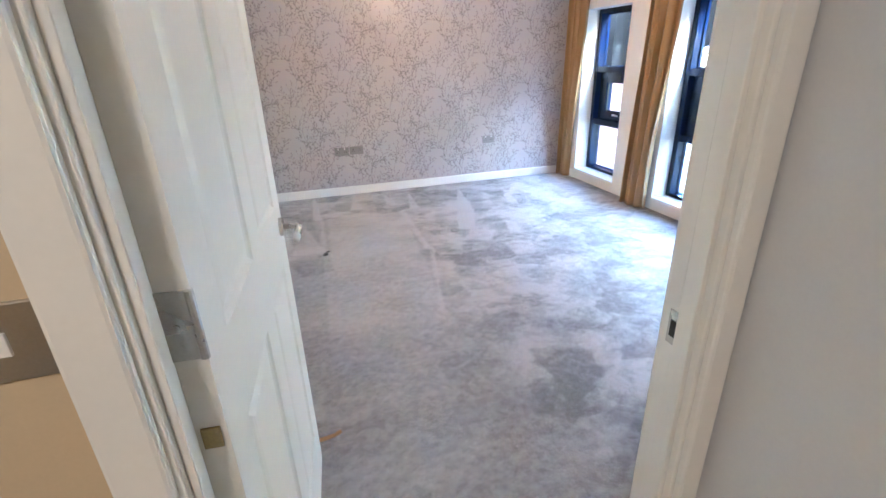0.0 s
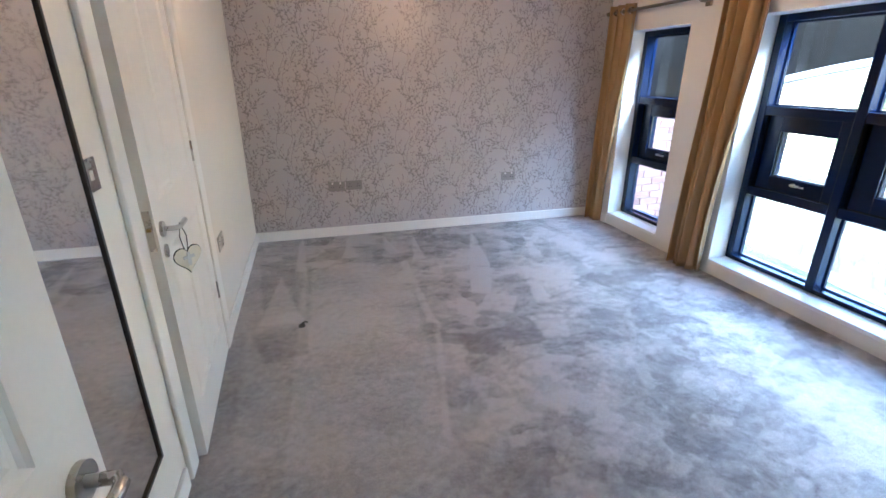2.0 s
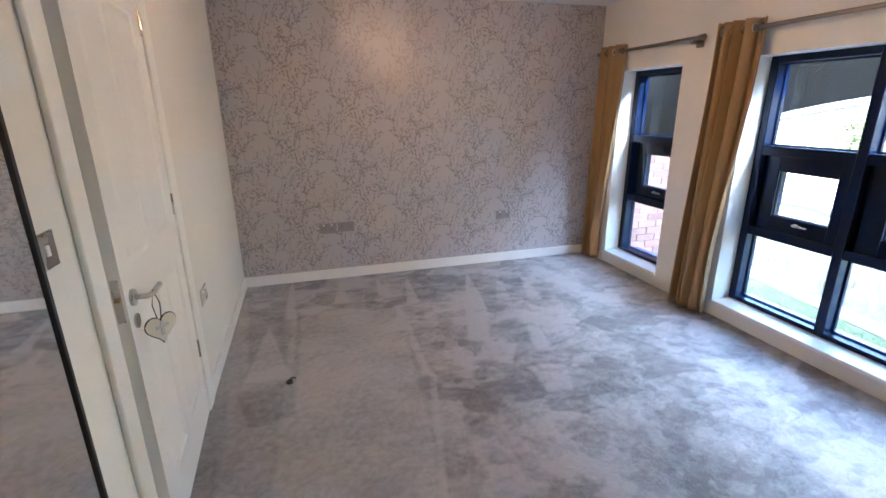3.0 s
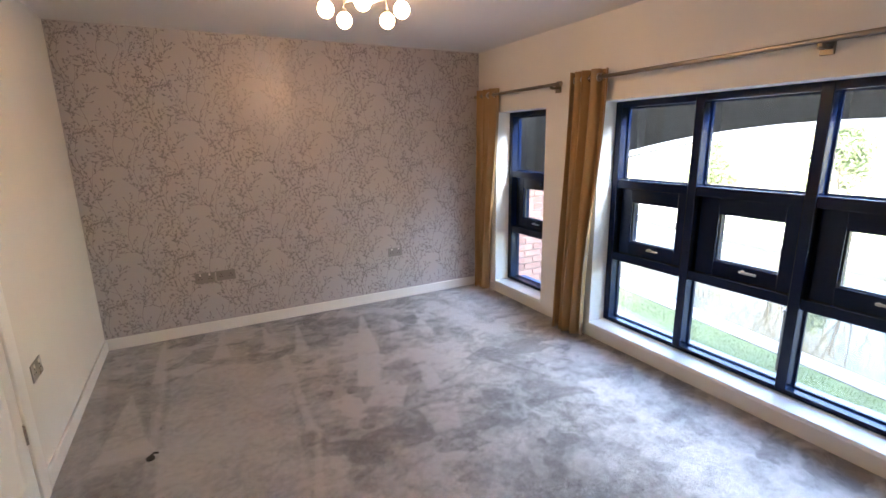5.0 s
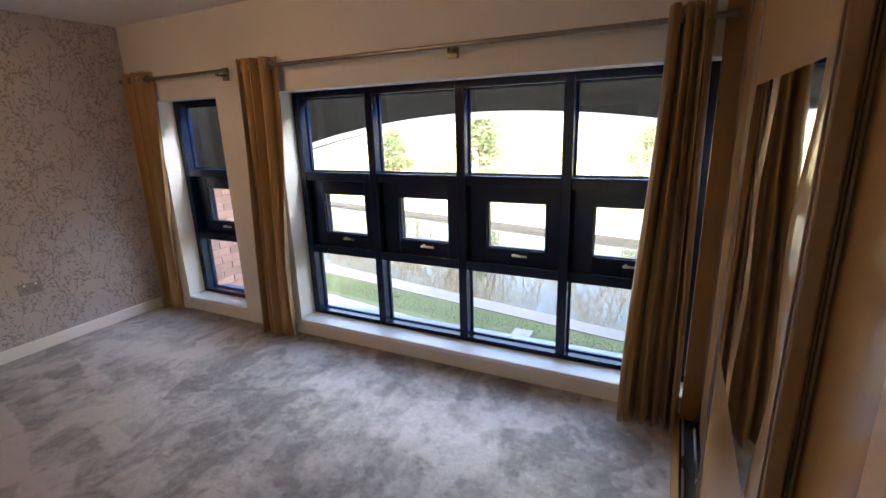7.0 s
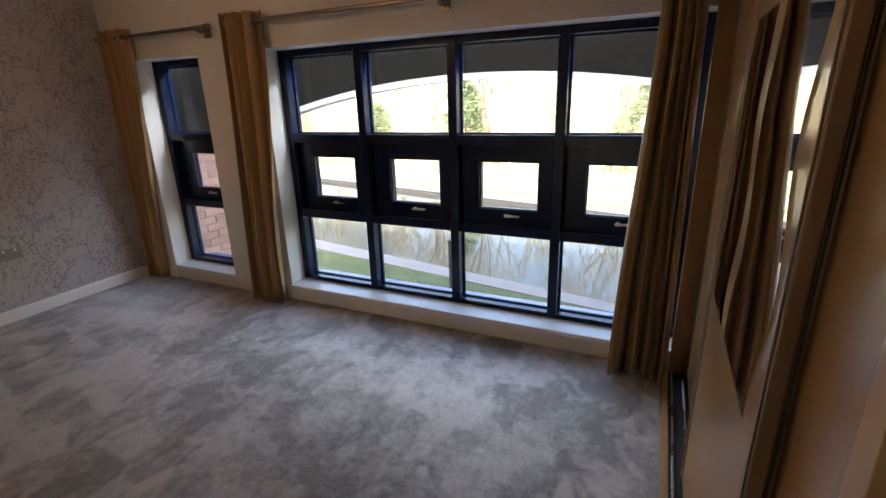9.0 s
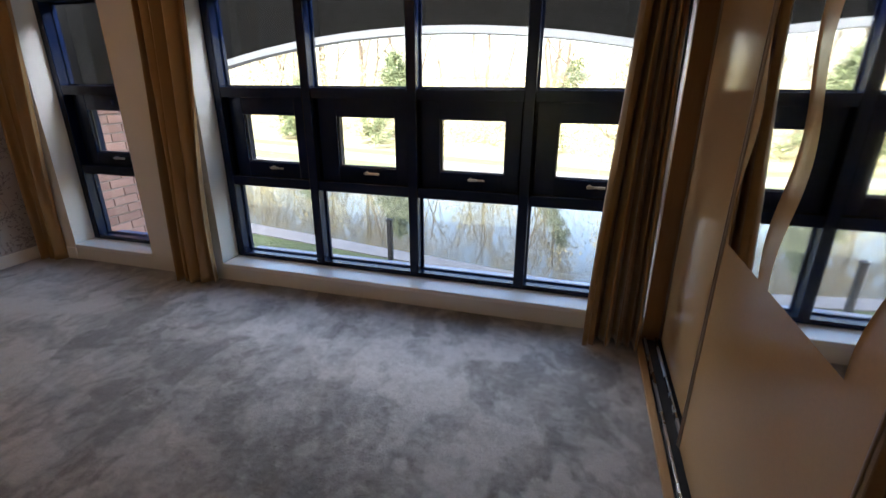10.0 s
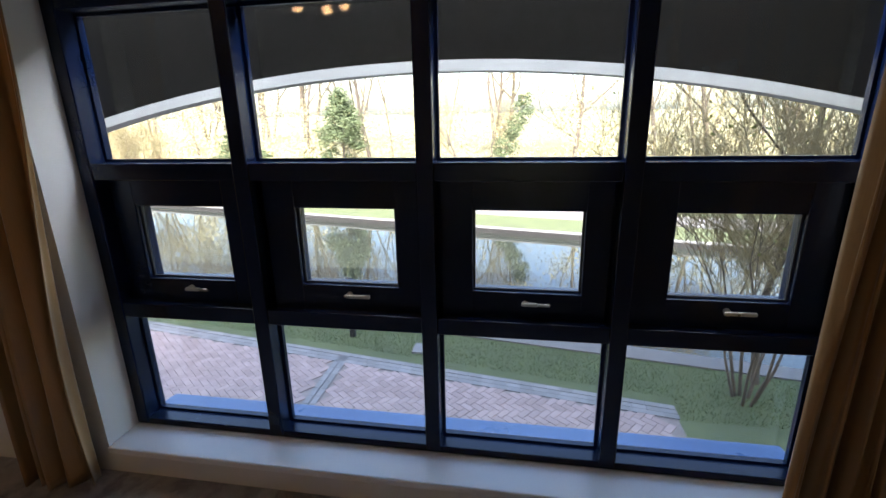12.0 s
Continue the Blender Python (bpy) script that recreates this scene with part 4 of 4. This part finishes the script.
# ---- trees ----
M_BARK = mat("grey_brown_bark", (0.14, 0.11, 0.08), (0.08, 0.065, 0.05), 0.9, scale=6, fine=50, bump=0.6, dist=0.01)
M_TWIG = mat("budding_twigs", (0.24, 0.20, 0.10), (0.18, 0.14, 0.07), 0.85, scale=3, fine=20, bump=0)
M_LEAF = vary(mat("dark_evergreen_leaf", (0.12, 0.15, 0.065), (0.085, 0.11, 0.05), 0.7, scale=2, fine=20, bump=0), 0.6, 1.4)
M_SPRING = vary(mat("young_spring_leaf", (0.17, 0.20, 0.05), (0.13, 0.14, 0.04), 0.6, scale=2, fine=20, bump=0), 0.6, 1.4)


def limb(v, f, p, q, r1, r2, n):
    d = (q - p).normalized()
    a = d.cross(Vector((0.3, 0.9, 0.31))).normalized()
    b = d.cross(a)
    k = len(v)
    for c, r in ((p, r1), (q, r2)):
        v += [tuple(c + r * (math.cos(2 * math.pi * i / n) * a + math.sin(2 * math.pi * i / n) * b)) for i in range(n)]
    f += [(k + i, k + (i + 1) % n, k + n + (i + 1) % n, k + n + i) for i in range(n)]


def grow(rnd, p, d, length, r, level, out, tips, up=0.12, wild=0.35):
    """Grow one branch in bent steps, with side branches."""
    steps = 4 if level < 2 else 3
    for s in range(steps):
        q = p + d * (length / steps)
        r2 = r * 0.82
        out.append((p, q, r, r2, level))
        p, r = q, r2
        d = (d + Vector((rnd.gauss(0, wild) * 0.4, rnd.gauss(0, wild) * 0.4, rnd.gauss(up, wild * 0.3)))).normalized()
        if level < 4 and (s > 0 or level > 0):
            for _ in range(2 if level < 3 else 1):
                side = Vector((rnd.gauss(0, 1), rnd.gauss(0, 1), rnd.uniform(-0.1, 0.9))).normalized()
                grow(rnd, p, (d * 0.75 + side * 0.75).normalized(), length * rnd.uniform(0.45, 0.68), r * 0.55, level + 1, out, tips, up, wild)
    tips.append((p, d))
    return p


def leaf_cloud(rnd, centres, count, spread, size, material, name, parent):
    """Many small bent leaves scattered about the given points."""
    v, f = [], []
    for _ in range(count):
        c = rnd.choice(centres) + Vector((rnd.gauss(0, spread), rnd.gauss(0, spread), rnd.gauss(0, spread * 0.8)))
        a = Vector((rnd.gauss(0, 1), rnd.gauss(0, 1), rnd.gauss(0, 0.6))).normalized()
        b = a.cross(Vector((rnd.gauss(0, 1), rnd.gauss(0, 1), rnd.gauss(0, 1)))).normalized()
        s = size * rnd.uniform(0.6, 1.3)
        k = len(v)
        v += [tuple(c - a * s), tuple(c + b * s * 0.5), tuple(c + a * s), tuple(c - b * s * 0.5 + a.cross(b) * s * 0.25)]
        f += [(k, k + 1, k + 2), (k, k + 2, k + 3)]
    return raw(name, v, f, material, parent)


def bare_tree(base, stems, length, r, seed, label, lean=0.1, leaves=0, name="tree", category="tree", group=""):
    rnd = random.Random(seed)
    t = thing(name, base, label, category, group)
    out, tips = [], []
    for s in range(stems):
        a = 2 * math.pi * s / max(1, stems) + rnd.random()
        d = Vector((lean * math.cos(a), lean * math.sin(a), 1)).normalized()
        off = Vector((0.12 * math.cos(a), 0.12 * math.sin(a), 0)) if stems > 1 else Vector((0, 0, 0))
        grow(rnd, Vector(base) + off - Vector((0, 0, 0.05)), d, length, r * rnd.uniform(0.6, 1), 0, out, tips)
    for nm, keep, sides, material in (("trunk", lambda l: l <= 1, 7, M_BARK), ("crown", lambda l: l > 1, 3, M_TWIG)):
        v, f = [], []
        for p, q, r1, r2, l in out:
            if keep(l):
                limb(v, f, p, q, max(r1, 0.004), max(r2, 0.003), sides)
        raw(nm, v, f, material, t, nm == "trunk")
    if leaves:
        leaf_cloud(rnd, [p for p, d in tips], leaves, 0.10, 0.035, M_SPRING, "leaves", t)
    return t


bare_tree((8.2, -1.25, ZG), 7, 2.5, 0.034, 11, "bare many-stemmed tree with fine twigs on the near bank", 0.30, 400)
bare_tree((8.7, -1.62, ZG), 1, 4.2, 0.075, 5, "bare tree with a stout trunk on the near bank", 0.12, 300)

FZ = lambda x, y: ground_z(x, y) - 0.05


def evergreen(base, h, w, seed, label):
    rnd = random.Random(seed)
    t = thing("evergreen_tree", base, label, "tree")
    v, f = [], []
    limb(v, f, Vector(base), Vector(base) + Vector((0, 0, h * 0.9)), 0.10, 0.02, 7)
    cs = []
    for i in range(70):
        z = rnd.uniform(0.10, 1.0)
        rr = w * (1 - z ** 1.6) * rnd.uniform(0.35, 1.0) + 0.08
        a = rnd.random() * 6.283
        c = Vector(base) + Vector((rr * math.cos(a), rr * math.sin(a), z * h + rnd.gauss(0, 0.1)))
        cs.append(c)
        limb(v, f, Vector(base) + Vector((0, 0, max(0.1, z * h - 0.2))), c, 0.02, 0.008, 4)
    raw("trunk", v, f, M_BARK, t)
    leaf_cloud(rnd, cs, 9000, 0.22, 0.085, M_LEAF, "crown", t)
    return t


def ivy_tree(base, h, seed, label):
    t = bare_tree(base, 1, h * 0.62, 0.10, seed, label, 0.05)
    rnd = random.Random(seed)
    cs = [Vector(base) + Vector((rnd.gauss(0, 0.22 + 0.35 * (1 - k / 60)) + 0.12 * k / 60, rnd.gauss(0, 0.22 + 0.3 * (1 - k / 60)) - 1.8 * k / 60, h * k / 60)) for k in range(60)]
    leaf_cloud(rnd, cs, 3600, 0.15, 0.07, M_LEAF, "ivy", t)
    return t


evergreen((27.6, 12.0, FZ(27.6, 12.0)), 5.2, 2.3, 21, "bushy dark evergreen tree beyond the towpath")
ivy_tree((27.0, 3.5, FZ(27.0, 3.5)), 4.9, 22, "tree trunk clad in green ivy beyond the towpath")
evergreen((29.5, 19.5, FZ(29.5, 19.5)), 3.6, 1.9, 23, "rounded green bush beyond the towpath")
bare_tree((26.5, 5.0, FZ(26.5, 5.0)), 1, 3.4, 0.08, 24, "slender bare tree beyond the towpath", 0.03)

bare_tree((25.2, 23.6, FZ(25.2, 23.6)), 6, 2.3, 0.06, 25, "bare bushy tree with tangled brown twigs beyond the towpath", 0.45, 200)

seeds = [bare_tree((32 + 3 * i, -6 + 9 * i, FZ(32 + 3 * i, -6 + 9 * i)), 2 if i % 2 else 1, 7.4 + 0.7 * i, 0.17, 40 + i, "pale budding tree on the far slope", 0.18, 900, group="woodland trees") for i in range(4)]
rnd = random.Random(77)
for i in range(28):
    y = rnd.uniform(-20, 44)
    x = far_bank(max(-30, min(40, y))) + rnd.uniform(11, 28)
    m = pose(x, y, FZ(x, y), 0, 0, rnd.uniform(0, 360))
    copy_thing(seeds[i % 4], m)

# brambles and brush on the far slope, and the grass of both banks
cs = []
for i in range(560):
    y = rnd.uniform(-28, 50)
    x = far_bank(max(-30, min(40, y))) + 7.2 + abs(rnd.gauss(0, 9))
    cs.append(Vector((x, y, FZ(x, y) + 0.1 + 5.0 * rnd.random() ** 1.7)))
M_BRUSH = vary(mat("dry_brush", (0.50, 0.44, 0.24), (0.40, 0.36, 0.18), 0.85, scale=0.4, fine=8, bump=0), 0.75, 1.2)
tagged(leaf_cloud(rnd, cs, 100000, 0.66, 0.075, M_BRUSH, "undergrowth", None), "dry budding brush covering the far slope", "undergrowth", "", "stuff")
M_BLADE = vary(mat("grass_blade", (0.13, 0.185, 0.06), (0.11, 0.135, 0.055), 0.7, scale=2, fine=20, bump=0), 0.7, 1.3)
v, f = [], []
for i in range(26000):
    y = rnd.uniform(-5, 13)
    a, b = max(pave_edge(y) + 0.22, 7.4) if y > -0.3 else 7.6, 9.20 + 0.160 * y
    x = rnd.uniform(a, b)
    d = rnd.random() * 6.283
    h, w = rnd.uniform(0.02, 0.055), rnd.uniform(0.003, 0.006)
    k = len(v)
    v += [(x - w * math.cos(d), y - w * math.sin(d), ZG), (x + w * math.cos(d), y + w * math.sin(d), ZG), (x + rnd.gauss(0, 0.02), y + rnd.gauss(0, 0.02), ZG + h)]
    f.append((k, k + 1, k + 2))
tagged(raw("grass", v, f, M_BLADE), "short grass between the paving and the canal", "grass", "", "stuff")

# marker post and slab in the grass
post = thing("marker_post", (9.41, 4.98, ZG), "dark timber marker post with a pale side plate in the grass", "post")
part("shaft", box((9.36, 4.93, ZG), (9.46, 5.03, ZG + 1.12), 0.012), M_PILING, post)
part("cap", box((9.345, 4.915, ZG + 1.12), (9.475, 5.045, ZG + 1.16), 0.012), M_PILING, post)
part("side_plate", box((9.39, 5.032, ZG + 0.62), (9.43, 5.052, ZG + 1.17), 0.006), M_RIM, post, "pale metal side plate")
cover = part("concrete_slab", box((8.92, 3.36, ZG - 0.02), (9.25, 3.74, ZG + 0.035), 0.01), M_KERB)
tagged(cover, "small grey concrete slab set in the grass", "slab")

# small things on the carpet
chip = part("wood_offcut", tube([(0.006, 1.590, 0.012), (0.05, 1.596, 0.011), (0.085, 1.600, 0.012), (0.112, 1.612, 0.014)], 0.008, 7), M_TIMBER)
tagged(chip, "small pale wooden offcut lying on the carpet", "offcut")
plug = thing("cable_stub", (0.186, 3.544, 0.0), "short black cable stub poking through the carpet", "cable")
part("grommet", rod((0.186, 3.544, 0.0), (0.186, 3.544, 0.008), 0.020, 14), M_DARK, plug)
part("cable", tube([(0.186, 3.544, 0.004), (0.19, 3.548, 0.018), (0.205, 3.556, 0.022), (0.222, 3.56, 0.014)], 0.005, 7), M_DARK, plug)

# ---- foil print on the papered wall ----
rnd = random.Random(5)
TILE_W, TILE_H = 0.52, 0.66
tile = []                                        # polygons in the tile's plane


def ribbon(pts, w0, w1):
    for i in range(len(pts) - 1):
        (x0, y0), (x1, y1) = pts[i], pts[i + 1]
        ll = math.hypot(x1 - x0, y1 - y0) or 1
        nx, ny = -(y1 - y0) / ll, (x1 - x0) / ll
        a, b = w0 + (w1 - w0) * i / (len(pts) - 1), w0 + (w1 - w0) * (i + 1) / (len(pts) - 1)
        tile.append([(x0 - nx * a, y0 - ny * a), (x0 + nx * a, y0 + ny * a), (x1 + nx * b, y1 + ny * b), (x1 - nx * b, y1 - ny * b)])


def leaf(x, y, ang, l):
    ca, sa = math.cos(ang), math.sin(ang)
    tile.append([(x + ca * u * l - sa * s * l, y + sa * u * l + ca * s * l) for u, s in ((0, 0), (0.35, 0.2), (0.75, 0.16), (1, 0), (0.75, -0.16), (0.35, -0.2))])


def twig(x, y, lean, length, w, depth):
    """A stem that sways from side to side as it grows, with side shoots and small leaves."""
    pts, n, sway, ph = [(x, y)], 10, rnd.uniform(0.25, 0.5) * rnd.choice((-1, 1)), rnd.random() * 6.28
    for i in range(n):
        ang = lean + sway * math.sin(ph + 6.0 * i / n) + rnd.gauss(0, 0.05)
        x, y = x + math.cos(ang) * length / n, y + math.sin(ang) * length / n
        pts.append((x, y))
        if depth and i in (1, 3, 5, 7):
            twig(x, y, lean + (1 if i % 4 == 1 else -1) * rnd.uniform(0.45, 0.8), length * rnd.uniform(0.34, 0.5), w * 0.7, depth - 1)
        if rnd.random() < (0.42 if depth < 2 else 0.15):
            leaf(x, y, ang + rnd.choice((-1, 1)) * rnd.uniform(0.4, 0.9), rnd.uniform(0.014, 0.023))
    ribbon(pts, w, w * 0.5)
    leaf(x, y, ang, 0.022)


for sx, sy in ((0.03, 0.0), (0.16, 0.25), (0.29, 0.05), (0.42, 0.36), (0.10, 0.5), (0.36, 0.56)):
    twig(sx, sy, math.pi / 2 + rnd.uniform(-0.08, 0.08), rnd.uniform(0.38, 0.48), 0.0019, 2)
v, f = [], []
for i in range(-1, 8):
    for j in range(-1, 5):
        ox, oz = XL + i * TILE_W, 0.09 + j * TILE_H + (TILE_H / 2 if i % 2 else 0)
        for poly in tile:
            pts = [(ox + a, oz + b) for a, b in poly]
            if all(XL < a < XR and 0.095 < b < ZC for a, b in pts):
                k = len(v)
                depth = YN - 0.0008 - 0.0010 * rnd.random()
                v += [(a, depth, b) for a, b in pts]
                f.append(tuple(range(k, k + len(pts))))
raw("branch_print", v, f, M_PRINT, wall_north)

# ---- bricks and pavers, piece by piece ----
brick = block_mesh("brick", 0.215, 0.065, 0.012, 0.003, M_BRICK)
for row in range(44):
    for col in range(7):
        x = XO + 0.11 + col * 0.225 - (0.1125 if row % 2 else 0)
        z = -0.9 + row * 0.075
        if z < 1.08 and XO - 0.02 < x - 0.1075 and x + 0.1075 < 4.87:
            piece("brick", brick, pose(x, 5.076, z, 90, 0, 0), wing)

paver = block_mesh("paver", 0.196, 0.096, 0.016, 0.004, M_PAVER)
rest, near = Joined(), 0
c, s = math.cos(radians(52)), math.sin(radians(52))
for m in range(-60, 60):
    for k in range(-90, 120):
        for hx, hy, turn in ((1.0, 0.5, 0), (3.5, 1.0, 90)):
            u, w = (k + 2 * m + hx) * 0.1, (k - 2 * m + hy) * 0.1
            x, y = 7.0 + c * u - s * w, 4.0 + s * u + c * w
            if not (5.9 < x < pave_edge(y) - 0.32 and -0.1 < y < 12.5) or abs(y - 4.87) < 0.16:
                continue
            p = pose(x, y, ZG + 0.012, 0, 0, turn + 52)
            if near < 300 and 6.35 < x < 7.9 and 1.0 < y < 5.2:
                piece("paver", paver, p, pavement)
                near += 1
            else:
                rest.add(paver, p)
ob = raw("paver_field", rest.v, rest.f, M_PAVER, pavement)
ob["kind"] = "stuff"

kerb = block_mesh("kerb_block", 0.195, 0.095, 0.020, 0.004, M_KERB)
y = -0.15
while y < 12:
    slope = math.degrees(math.atan2(0.165, 1))
    for off in (0.06, 0.17, 0.27):
        piece("kerb_block", kerb, pose(pave_edge(y) - off, y, ZG + 0.012, 0, 0, 90 - slope), pavement)
    y += 0.193
for i in range(14):
    for j in (-0.055, 0.055):
        piece("kerb_block", kerb, pose(5.95 + i * 0.2, 4.87 + j, ZG + 0.012, 0, 0, 0), pavement)
